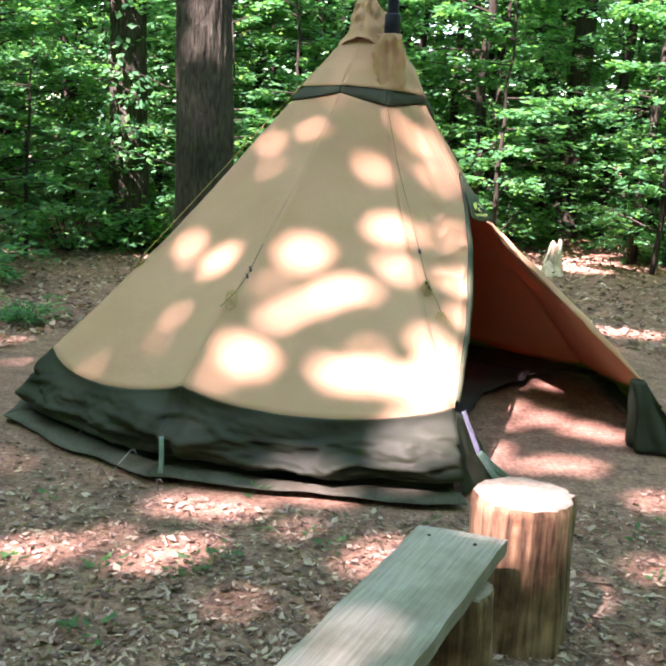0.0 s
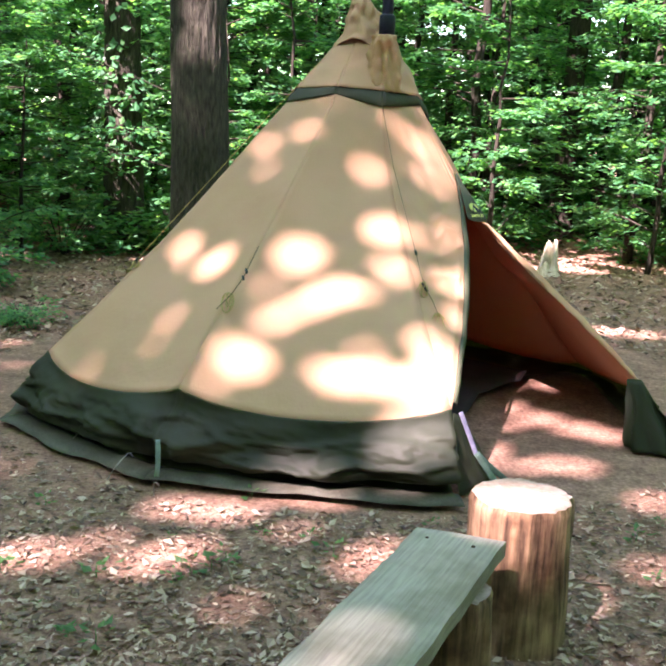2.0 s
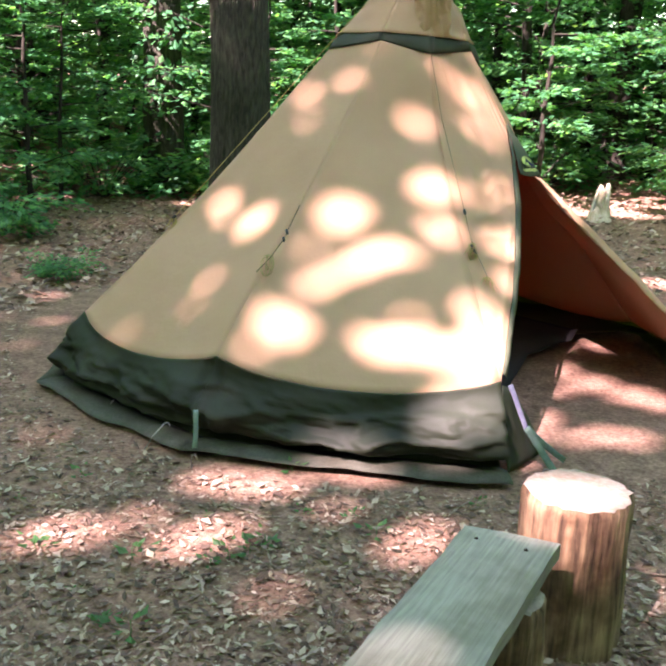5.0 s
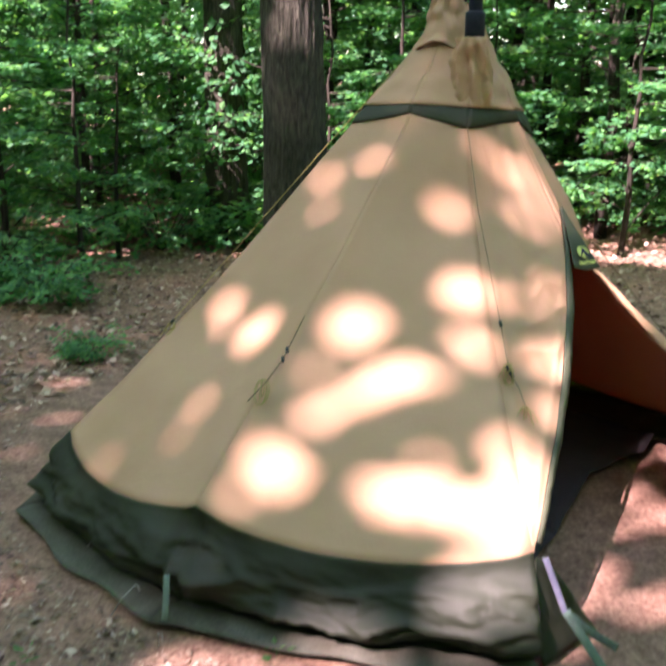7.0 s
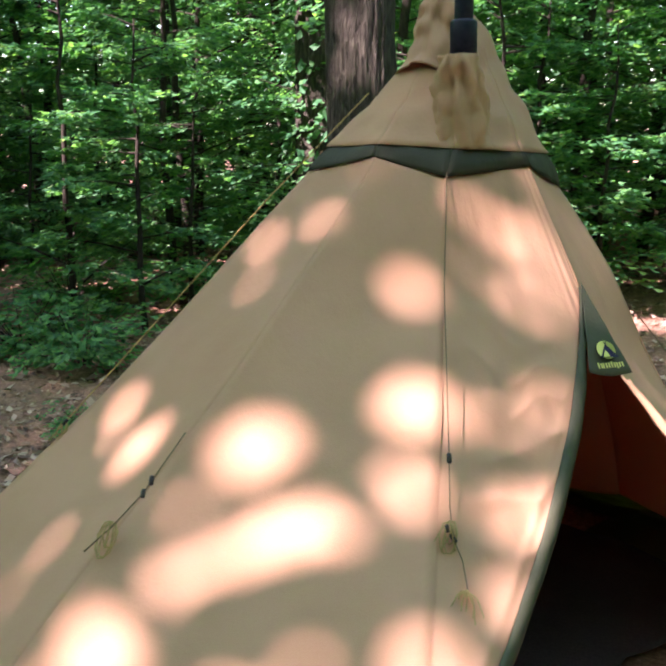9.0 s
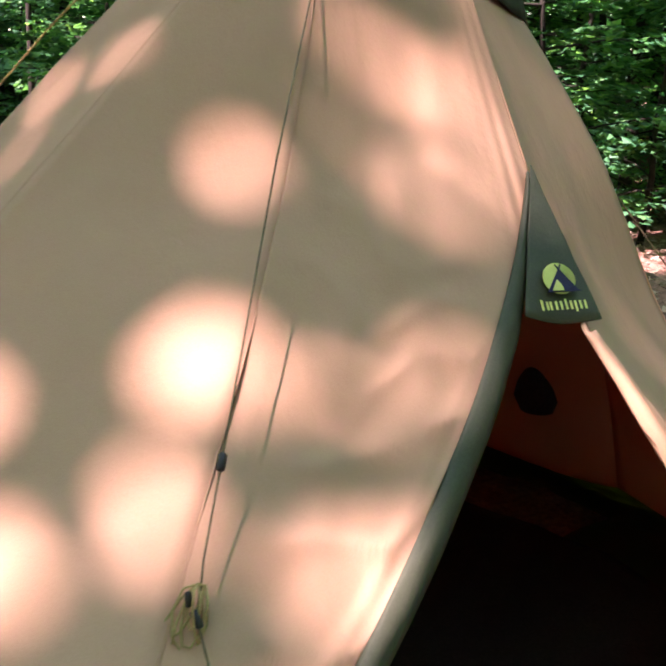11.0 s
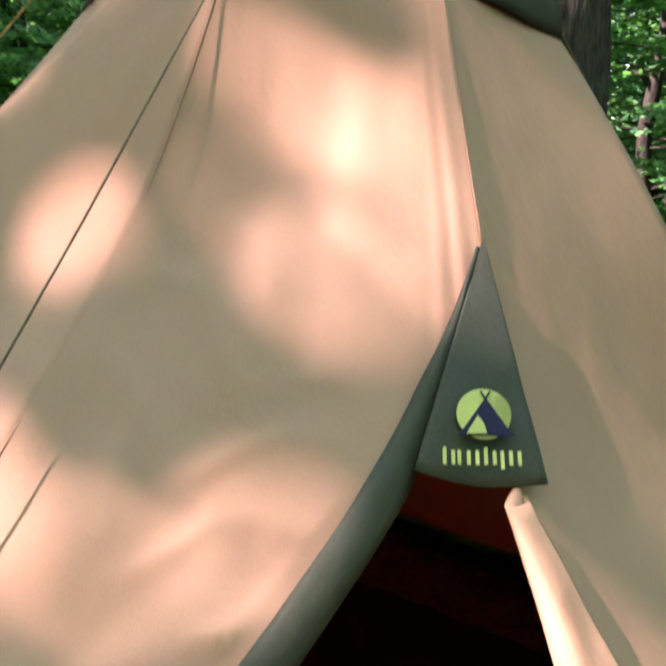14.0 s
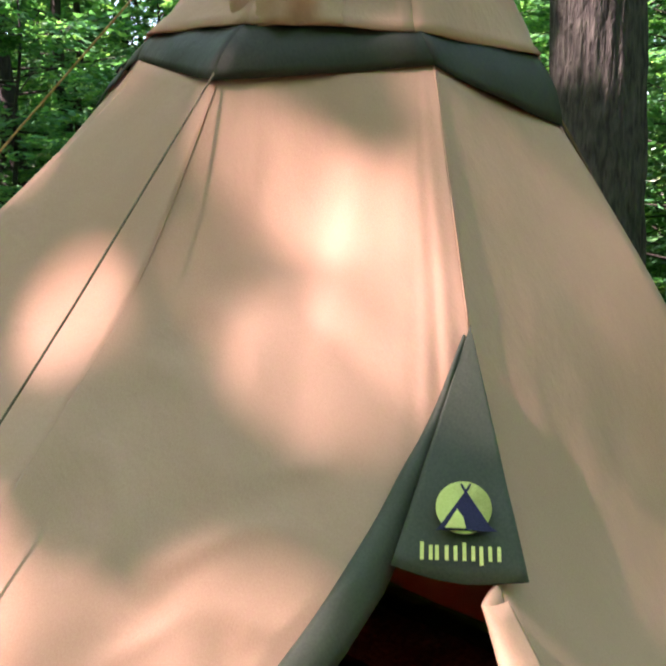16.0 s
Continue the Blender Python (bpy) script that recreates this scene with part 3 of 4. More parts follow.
def knot(ob, p, spread, count, seed):
    """A bundle of loops."""
    rng = random.Random(seed)
    p = Vector(p) - ob.location
    for i in range(count):
        a, b = rng.uniform(0, 6.28), rng.uniform(-0.5, 0.5)
        ax = Vector((math.cos(a), math.sin(a) * 0.4, b)).normalized()
        dn = Vector((rng.uniform(-0.3, 0.3), -0.5, -0.8)).normalized()
        L = spread * rng.uniform(0.6, 1.2)
        pts = [p + ax * math.sin(t * 0.785) * L * 0.28 + dn * (1 - math.cos(t * 0.785)) * L * 0.5 for t in range(9)]
        tube("loop", pts, 0.0019, CORD, ob, "", 5)


def skin(k, z, out):
    """The place on ridge k at a height, lifted off the cloth."""
    lo, hi = 0.0, 1.0
    for _ in range(30):
        mid = (lo + hi) / 2
        if ridge_point(k, mid).z < z:
            lo = mid
        else:
            hi = mid
    return ridge_point(k, lo, out)


hook = Vector((0.43, 4.757, 0.9625))
kn2, kn3 = Vector((0.478, 4.60, 0.80)), Vector((0.533, 4.525, 0.70))
c2 = cord("guy_line", "thin straw-coloured guy line hanging knotted on the canvas", [ridge_point(2, 1.0, 0.012), Vector((0.32, 5.16, 1.37)), hook, Vector((0.455, 4.66, 0.86)), kn2, (0.508, 4.578, 0.752), kn3], 0.0018, DARK_CORD)
toggle(c2, hook, (0.2, -0.7, -0.7), 0.012)
toggle(c2, kn2, (0.6, -0.3, -0.7), 0.011)
toggle(c2, kn2 + Vector((-0.018, 0.008, 0.022)), (0.2, -0.3, -0.9), 0.009)
knot(c2, (0.462, 4.63, 0.835), 0.09, 6, 3)
knot(c2, kn3 + Vector((0.0, -0.005, 0.0)), 0.11, 7, 4)
kn1 = Vector((-0.424, 4.56, 0.83))
c1 = cord("guy_line", "thin straw-coloured guy line hanging knotted on the canvas", [kn1 + Vector((0.06, 0.16, 0.14)), kn1, kn1 + Vector((-0.05, -0.09, -0.07)), kn1 + Vector((-0.11, -0.15, -0.13))], 0.0022, DARK_CORD)
toggle(c1, kn1, (0.2, -0.7, -0.7), 0.011)
toggle(c1, kn1 + Vector((0.012, 0.03, 0.03)), (0.2, -0.7, -0.7), 0.012)
knot(c1, kn1 + Vector((-0.06, -0.08, -0.06)), 0.10, 5, 6)
kn0 = ridge_point(0, 0.4, 0.02)
c0 = cord("guy_line", "straw-coloured guy line from the tent cap knotted on the canvas", [(-0.071, 5.64, 1.976), (-0.387, 5.433, 1.609), kn0, ridge_point(0, 0.34, 0.015)], 0.0024, CORD)
toggle(c0, kn0, (-0.6, -0.4, -0.7), 0.012)
knot(c0, kn0, 0.06, 4, 9)
cord("guy_line", "taut brown guy line from the tent band to the ground", [ridge_point(4, 1.0, 0.012), (0.60, 6.08, 1.50), (0.74, 6.05, 1.31), (1.82, 5.98, 0.02)], 0.0022, DARK_CORD)

def strap(name, label, a, b, width, material, sag=0.02):
    """A flat webbing strap."""
    a, b = Vector(a), Vector(b)
    side = (b - a).cross(Vector((0.2, -1, 0.4))).normalized() * width / 2
    ob = thing(name, label, "strap", b)
    g = grid("webbing", lambda u, v: a.lerp(b, v) + side * (2 * u - 1) + Vector((0.2, -0.6, -0.5)) * sag * math.sin(math.pi * v) - b, 3, 14, material, ob, "", 0.002)
    return ob


ring = Vector((0.668, 3.905, 0.19))
strap("corner_strap", "grey-lilac webbing strap at the door corner", (0.592, 3.945, 0.372), ring, 0.022, LILAC, 0.0)
strap("corner_strap", "pale green webbing strap pulled to a ground peg", ring + Vector((0, 0, 0.01)), (0.80, 3.88, 0.012), 0.03, WEBBING, 0.0)
strap("corner_strap", "pale green webbing strap pulled to a ground peg", ring + Vector((0.01, 0, 0)), (0.86, 4.0, 0.02), 0.026, WEBBING, 0.01)
strap("corner_strap", "dark green webbing strap hanging from the skirt seam", (-0.725, 3.93, 0.20), (-0.72, 3.87, 0.05), 0.022, WEBBING, 0.03)


def peg(x, y, lean, length):
    ob = thing("tent_peg", "thin dull metal tent peg pushed in at the skirt", "tent peg", (x, y, 0), "tent pegs")
    top = Vector((lean[0], lean[1], 1)).normalized() * length
    tube("rod", [Vector((0, 0, -0.03)), top * 0.5, top], [0.003, 0.0032, 0.0032], PEG, ob, "", 6)
    tube("hook", [top, top + Vector((0.015, -0.01, 0.006)), top + Vector((0.025, -0.014, -0.012))], 0.003, PEG, ob, "", 6)


peg(-0.97, 3.93, (0.9, 0.5, 0.0), 0.16)
peg(-1.25, 4.36, (0.8, 0.1, 0.0), 0.12)
peg(0.72, 3.80, (0.2, -0.2, 0.0), 0.07)
peg(-0.72, 3.80, (0.1, -0.3, 0.0), 0.06)
peg(1.85, 4.55, (-0.2, -0.2, 0.0), 0.08)


def skirt_end(u, v):
    """The loose end of the skirt turned in beside the door."""
    top = Vector((0.560, 3.955, 0.365)).lerp(Vector((0.60, 4.02, 0.33)), u)
    low = Vector((0.60, 3.845, 0.02)).lerp(Vector((0.80, 4.10, 0.025)), u)
    p = top.lerp(low, v ** 0.8)
    return p + Vector((0.6, -0.6, 0.1)) * (wobble((p.x, p.y, p.z * 0.5), 16, 0.03) * math.sin(math.pi * v))


fix(grid("skirt_end", skirt_end, 16, 14, SKIRT, None, "loose dark green end of the skirt", 0.003))


def bundle():
    """Skirt cloth gathered at the foot of the tied-back door."""
    def fn(u, v):
        a = 2 * math.pi * u
        c = Vector((1.575, 4.675, 0.36)).lerp(Vector((1.69, 4.60, 0.02)), v)
        r = 0.035 + 0.095 * v + 0.03 * math.sin(a * 6 + v * 4) * v + 0.03 * v * noise.noise(Vector((a * 2, v * 4, 2)))
        p = c + Vector((math.cos(a), math.sin(a) * 0.7, 0)) * r
        return p + Vector((0.5, -0.5, 0)) * wobble((p.x, p.y, p.z * 0.6), 9, 0.03)
    fix(grid("gathered_skirt", fn, 44, 16, SKIRT, None, "dark green skirt cloth gathered in folds", 0.003))


bundle()


def hanging_bag():
    ob = thing("hanging_bag", "small black bag hanging inside the tent", "bag", (0.54, 6.7, 0.44))
    prof = [(0.004, 0.42), (0.01, 0.2), (0.04, 0.12), (0.075, 0.05), (0.085, 0.0), (0.06, -0.05), (0.0, -0.06)]
    def fn(u, v):
        q = v * (len(prof) - 1)
        i = min(int(q), len(prof) - 2)
        r, z = (prof[i][c] + (prof[i + 1][c] - prof[i][c]) * (q - i) for c in (0, 1))
        a = 2 * math.pi * u
        return Vector((r * math.cos(a), r * math.sin(a), z))
    grid("bag", fn, 20, 24, DARK_CLOTH, ob)


hanging_bag()

# ---- trees ----
def leaf_quad(p, d, n, size, vs, fs, ratio=0.55, fold=0.12):
    """One leaf: a bent lozenge from p along d."""
    s = d.cross(n).normalized()
    b = len(vs)
    vs += [p, p + d * size * 0.5 + s * size * ratio * 0.5 - n * size * fold, p + d * size, p + d * size * 0.5 - s * size * ratio * 0.5 - n * size * fold]
    fs += [(b, b + 1, b + 2, b + 3)]


def spray(rng, start, d, length, count, size, vs, fs):
    """A flat spray of leaves along a twig."""
    side = d.cross(Vector((0, 0, 1)))
    side = side.normalized() if side.length > 0.01 else Vector((1, 0, 0))
    for i in range(count):
        t = (i + rng.random()) / count
        p = start + d * length * t + side * rng.uniform(-0.5, 0.5) * length * (1.05 - t) * 0.9 + Vector((0, 0, rng.uniform(-0.05, 0.03) - 0.12 * t * t * length))
        a = rng.uniform(-1.2, 1.2)
        dd = (d * math.cos(a) + side * math.sin(a) + Vector((0, 0, rng.uniform(-0.5, 0.15)))).normalized()
        nn = (Vector((rng.uniform(-0.5, 0.5), rng.uniform(-0.5, 0.5), 1))).normalized()
        leaf_quad(p, dd, nn, size * rng.uniform(0.7, 1.3), vs, fs)


def sapling(seed, height, leaves, low, spread, size):
    """An understorey tree: thin trunk, level limbs and sprays of leaves."""
    rng = random.Random(seed)
    lean = Vector((rng.uniform(-0.1, 0.1), rng.uniform(-0.1, 0.1), 1))
    trunk = [lean * height * i / 9 + Vector((rng.uniform(-1, 1), rng.uniform(-1, 1), 0)) * 0.05 * height / 5 for i in range(10)]
    trunk[0] = Vector((0, 0, -0.1))
    tv, tf = tube_data(trunk, [0.012 * height * (1 - 0.085 * i) for i in range(10)], 7)
    lv, lf, bv, bf = [], [], [], []
    limbs = int(7 * height)
    for i in range(limbs):
        t = low + (0.98 - low) * (i + rng.random()) / limbs
        q = t * 9
        base = trunk[int(q)].lerp(trunk[min(9, int(q) + 1)], q - int(q))
        a = rng.uniform(0, 2 * math.pi)
        L = spread * (1.1 - 0.55 * t) * rng.uniform(0.5, 1.15)
        d = Vector((math.cos(a), math.sin(a), rng.uniform(-0.05, 0.45))).normalized()
        v2, f2 = tube_data([base, base + d * L * 0.5, base + d * L + Vector((0, 0, -0.05))], [0.012, 0.008, 0.003], 4, False, len(bv))
        bv += v2
        bf += f2
        per = max(1, leaves // limbs // 4)
        for sidx in range(4):
            st = base + d * L * (0.2 + 0.22 * sidx)
            b = a + rng.uniform(-0.9, 0.9)
            spray(rng, st, Vector((math.cos(b), math.sin(b), rng.uniform(-0.1, 0.15))).normalized(), L * rng.uniform(0.35, 0.6), per, size, lv, lf)
    ob = thing("sapling", "slender leafy beech sapling with level sprays of leaves", "tree", (0, 0, 0), "understorey trees")
    put("trunk", mesh_of("trunk", tv, tf, BARK), ob)
    tagged(put("branchwork", mesh_of("branchwork", bv, bf, BARK), ob), kind="stuff")
    put("crown", mesh_of("crown", lv, lf, FOLIAGE, False), ob)
    return ob


def place(first, spots):
    """Sets the first of a kind and its copies at their spots."""
    for i, (x, y, turn, size) in enumerate(spots):
        m = Matrix.LocRotScale((x, y, ground_height(x, y)), Euler((0, 0, turn)), None)
        if i == 0:
            ob = first
            ob.matrix_basis = m
        else:
            ob = copy_thing(first, m)
        ob.scale = (size, size, size)


rng = random.Random(5)
kinds = [sapling(11, 6.5, 5200, 0.06, 1.7, 0.105), sapling(12, 5.0, 4600, 0.05, 1.5, 0.10), sapling(13, 3.0, 3000, 0.05, 1.1, 0.09), sapling(14, 7.5, 5600, 0.10, 1.9, 0.11)]
spots = [[] for _ in kinds]
tries = 0
while sum(map(len, spots)) < 175 and tries < 4000:
    tries += 1
    az = radians(rng.uniform(-42, 100) if tries % 3 else rng.uniform(-42, -6))
    d = rng.uniform(9.0, 21.0)
    x, y = 0.6 - d * math.sin(az), 1.5 + d * math.cos(az)
    if math.hypot(x - CX, y - CY) < 4.2 or y < 3.0 or math.hypot(x + 1.36, y - 9.7) < 0.9:
        continue
    if 1.5 < x < 5.5 and y < 11.0 or x < -1.6 and y < 8.6 and x > -3.4:
        continue
    if abs(math.atan2(x, y) - 0.235) < 0.07 and y < 14.3 or abs(math.atan2(x, y) + 0.217) < 0.06 and y < 12.3:
        continue
    if any(math.hypot(x - a, y - b) < 0.85 for row in spots for a, b, *_ in row):
        continue
    k = 2 if d < 11 else rng.choice((0, 1, 2, 3, 0, 3))
    spots[k].append((x, y, rng.uniform(0, 6.28), rng.uniform(0.8, 1.2)))
for first, row in zip(kinds, spots):
    place(first, row)


def big_tree(label, x, y, r, height, bark, seed, lean=(0, 0), sides=40, crown_at=7.0):
    """A forest tree: flared trunk, limbs high up, and a crown above."""
    rng = random.Random(seed)
    ob = thing("forest_tree", label, "tree", (x, y, ground_height(x, y)), "tall forest trees")
    vs, fs = [], []
    rows = 60
    for j in range(rows + 1):
        z = height * j / rows - 0.1
        rr = r * (1 - 0.45 * j / rows) * (1 + 0.5 * math.exp(-max(z, 0) / 0.25))
        cx, cy = lean[0] * z, lean[1] * z
        for i in range(sides):
            a = 2 * math.pi * i / sides
            ridge = abs(noise.noise(Vector((math.cos(a) * r * 16, math.sin(a) * r * 16, z * 4.0 + seed))))
            q = rr * (1 + 0.05 * noise.noise(Vector((math.cos(a), math.sin(a), z * 0.5 + seed)))) - 0.02 * r / 0.3 * (1 - min(1, ridge * 3))
            vs.append(Vector((cx + q * math.cos(a), cy + q * math.sin(a), z)))
    for j in range(rows):
        for i in range(sides):
            a, b = j * sides + i, j * sides + (i + 1) % sides
            fs.append((a, b, b + sides, a + sides))
    put("trunk", mesh_of("trunk", vs, fs, bark), ob)
    lv, lf, bv, bf = [], [], [], []
    for i in range(12):
        z = crown_at + (height - crown_at) * (i + rng.random()) / 12
        a = rng.uniform(0, 6.28)
        base = Vector((lean[0] * z, lean[1] * z, z))
        d = Vector((math.cos(a), math.sin(a), 0.5)).normalized()
        L = rng.uniform(1.5, 2.6)
        v2, f2 = tube_data([base, base + d * L * 0.5, base + d * L], [r * 0.25, r * 0.15, 0.02], 6, True, len(bv))
        bv += v2
        bf += f2
        for s in range(10):
            b = a + rng.uniform(-1.4, 1.4)
            spray(rng, base + d * L * rng.uniform(0.3, 1), Vector((math.cos(b), math.sin(b), rng.uniform(-0.1, 0.3))).normalized(), 1.0, 30, 0.14, lv, lf)
    tagged(put("branchwork", mesh_of("branchwork", bv, bf, bark), ob), kind="stuff")
    put("crown", mesh_of("crown", lv, lf, FOLIAGE, False), ob)
    return ob


big_tree("thick straight oak trunk with deeply furrowed grey bark", -1.36, 9.72, 0.31, 12, OAK_BARK, 1, (-0.012, 0.0), 120)
ivy_tree = big_tree("dark ivy-grown trunk half hidden in leaves", -2.72, 12.3, 0.26, 12, OAK_BARK, 2, (0.0, 0.0))
rng = random.Random(52)
iv, jf = [], []
for i in range(1300):
    a, z = rng.uniform(0, 6.28), 6.5 * rng.random()
    if noise.noise(Vector((math.cos(a), math.sin(a), z * 0.8))) < -0.22:
        continue
    d = Vector((math.cos(a), math.sin(a), 0))
    p = d * (0.27 + rng.uniform(0.0, 0.16)) + Vector((0, 0, z))
    leaf_quad(p, (d * 0.5 + Vector((rng.uniform(-0.7, 0.7), rng.uniform(-0.7, 0.7), rng.uniform(-0.9, 0.1)))).normalized(), (d + Vector((0, 0, rng.uniform(0.2, 1)))).normalized(), rng.uniform(0.08, 0.15), iv, jf, 0.75)
tagged(put("ivy", mesh_of("ivy", iv, jf, FOLIAGE, False), ivy_tree), "green leaves clothing the trunk", kind="stuff")
big_tree("slender leaning trunk with pale scars", 3.42, 14.3, 0.17, 13, BARK, 3, (0.02, 0.0), 40, 10.8)
big_tree("straight grey forest trunk", 5.6, 17.5, 0.3, 13, BARK, 4, (0, 0), 40, 10.8)
big_tree("dark forest trunk among saplings", -10.4, 14.6, 0.35, 12, BARK, 5)
big_tree("straight grey forest trunk", 1.2, 21.0, 0.25, 12, BARK, 6)
big_tree("straight grey forest trunk", -6.5, 19.0, 0.28, 12, BARK, 7)
big_tree("straight grey forest trunk", -14.5, 9.0, 0.3, 12, BARK, 8)


def far_woods():
    """The woods behind, too far to tell tree from tree."""
    rng = random.Random(77)
    vs, fs = [], []
    for i in range(230000):
        az = radians(rng.uniform(-60, 125))
        d = rng.uniform(21, 31)
        z = 14 * rng.random() ** 1.25
        thin = -0.3 if az > -0.06 or z < 2.5 else -0.05
        if noise.noise(Vector((az * 9, d * 0.25, z * 0.55))) < thin:
            continue
        p = Vector((0.6 - d * math.sin(az), 1.5 + d * math.cos(az), z))
        dd = Vector((rng.uniform(-1, 1), rng.uniform(-1, 1), rng.uniform(-0.4, 0.3))).normalized()
        leaf_quad(p, dd, Vector((rng.uniform(-0.7, 0.7), rng.uniform(-0.7, 0.7), 1)).normalized(), rng.uniform(0.25, 0.55), vs, fs, 0.7)
    # unseen woods round the rest of the circle, added to block low skylight
    for i in range(52000):
        az = radians(rng.uniform(120, 305))
        d = rng.uniform(15, 26)
        z = 17 * rng.random()
        p = Vector((0.6 - d * math.sin(az), 1.5 + d * math.cos(az), z))
        dd = Vector((rng.uniform(-1, 1), rng.uniform(-1, 1), rng.uniform(-0.4, 0.3))).normalized()
        leaf_quad(p, dd, Vector((rng.uniform(-0.7, 0.7), rng.uniform(-0.7, 0.7), 0.7)).normalized(), rng.uniform(0.5, 0.9), vs, fs, 0.7)
    return tagged(put("far_woods", mesh_of("far_woods", vs, fs, FAR_LIT_LEAF, False)), "dense green leaves of the woods behind, paled as if sunlit", "foliage", kind="stuff")


far_woods()

# ---- the unseen canopy overhead, its gaps placed to throw the sun dapples ----
CANOPY_Z = 19.0
# gaps over the tent, x, y and radius: wide ones, where the sun shines full, and small ones
WIDE = [(-9.35, -6.74, 0.038), (-9.21, -7.03, 0.048), (-9.16, -6.97, 0.045), (-8.75, -7.07, 0.058), (-8.68, -6.99, 0.054), (-8.22, -6.77, 0.064),
        (-8.18, -6.79, 0.058), (-8.24, -7.13, 0.042), (-8.56, -7.28, 0.051), (-8.65, -7.33, 0.051), (-8.75, -7.41, 0.042), (-8.96, -7.55, 0.035),
        (-9.18, -7.79, 0.058), (-9.13, -7.85, 0.064), (-8.71, -7.94, 0.064), (-8.63, -7.95, 0.071), (-8.55, -7.92, 0.054), (-8.25, -7.67, 0.048),
        (-8.22, -7.83, 0.064), (-8.33, -7.95, 0.064), (-8.46, -8.02, 0.058), (-8.21, -7.98, 0.077), (-8.30, -8.08, 0.077), (-8.15, -7.81, 0.051)]
SMALL = [(-8.69, -6.03, 0.025), (-8.43, -6.00, 0.026), (-8.74, -6.25, 0.015), (-8.17, -6.28, 0.033), (-7.88, -5.91, 0.033), (-7.79, -5.90, 0.033),
         (-7.83, -6.19, 0.033), (-7.73, -6.04, 0.021), (-7.78, -6.00, 0.019), (-8.02, -6.74, 0.022), (-7.95, -6.73, 0.016), (-7.83, -6.57, 0.022),
         (-9.49, -7.40, 0.017), (-9.60, -7.58, 0.012), (-8.93, -7.30, 0.021), (-8.56, -7.75, 0.023), (-8.29, -7.05, 0.024), (-8.47, -7.30, 0.026),
         (-9.35, -6.87, 0.018), (-8.80, -7.89, 0.021), (-8.86, -7.48, 0.024), (-7.89, -6.98, 0.016), (-7.85, -6.63, 0.020), (-9.30, -7.96, 0.021),
         (-7.67, -5.81, 0.024), (-7.66, -6.06, 0.024), (-7.63, -5.6, 0.024), (-7.92, -6.13, 0.016)]
# gaps over the ground, the skirt and the bench
FLOOR = [(-9.61, -8.72, 0.065), (-9.46, -8.75, 0.072), (-9.34, -8.76, 0.065), (-9.12, -8.54, 0.058), (-8.97, -8.58, 0.058), (-9.65, -9.25, 0.050),
         (-9.55, -9.20, 0.072), (-9.47, -9.14, 0.050), (-10.07, -9.21, 0.058), (-9.97, -9.23, 0.050), (-10.13, -9.26, 0.050), (-8.81, -9.19, 0.058),
         (-8.76, -9.08, 0.043), (-7.94, -7.09, 0.072), (-7.78, -7.27, 0.079), (-7.60, -7.44, 0.079), (-7.47, -7.57, 0.058), (-8.00, -7.41, 0.043),
         (-7.89, -8.03, 0.058), (-8.03, -8.10, 0.043), (-7.76, -8.08, 0.050), (-7.54, -8.49, 0.050), (-7.75, -9.17, 0.043)]
SIDES = [(-8.09, -9.37, 0.040), (-8.46, -8.30, 0.068), (-8.35, -8.34, 0.068), (-8.58, -8.35, 0.040), (-8.48, -8.42, 0.040), (-8.61, -8.46, 0.048),
         (-6.64, -4.74, 0.112), (-6.78, -4.64, 0.096), (-6.38, -4.79, 0.096), (-8.86, -10.76, 0.032), (-9.82, -9.07, 0.040), (-9.10, -8.94, 0.028),
         (-9.27, -9.55, 0.024), (-11.25, -5.93, 0.040), (-8.24, -9.43, 0.100), (-7.58, -6.45, 0.042), (-7.55, -6.56, 0.04), (-8.17, -9.44, 0.056), (-8.70, -10.17, 0.022), (-8.80, -10.37, 0.025)]
GAPS = np.array(WIDE + SMALL + FLOOR + SIDES)


def clear_of_gaps(x, y, room):
    """Whether a leaf at x, y keeps that room from every gap, as the sun sees it."""
    wx, wy = x - GAPS[:, 0], y - GAPS[:, 1]
    q = wx * TO_SUN.x + wy * TO_SUN.y
    return bool(np.all(wx * wx + wy * wy - q * q > (GAPS[:, 2] + room) ** 2))


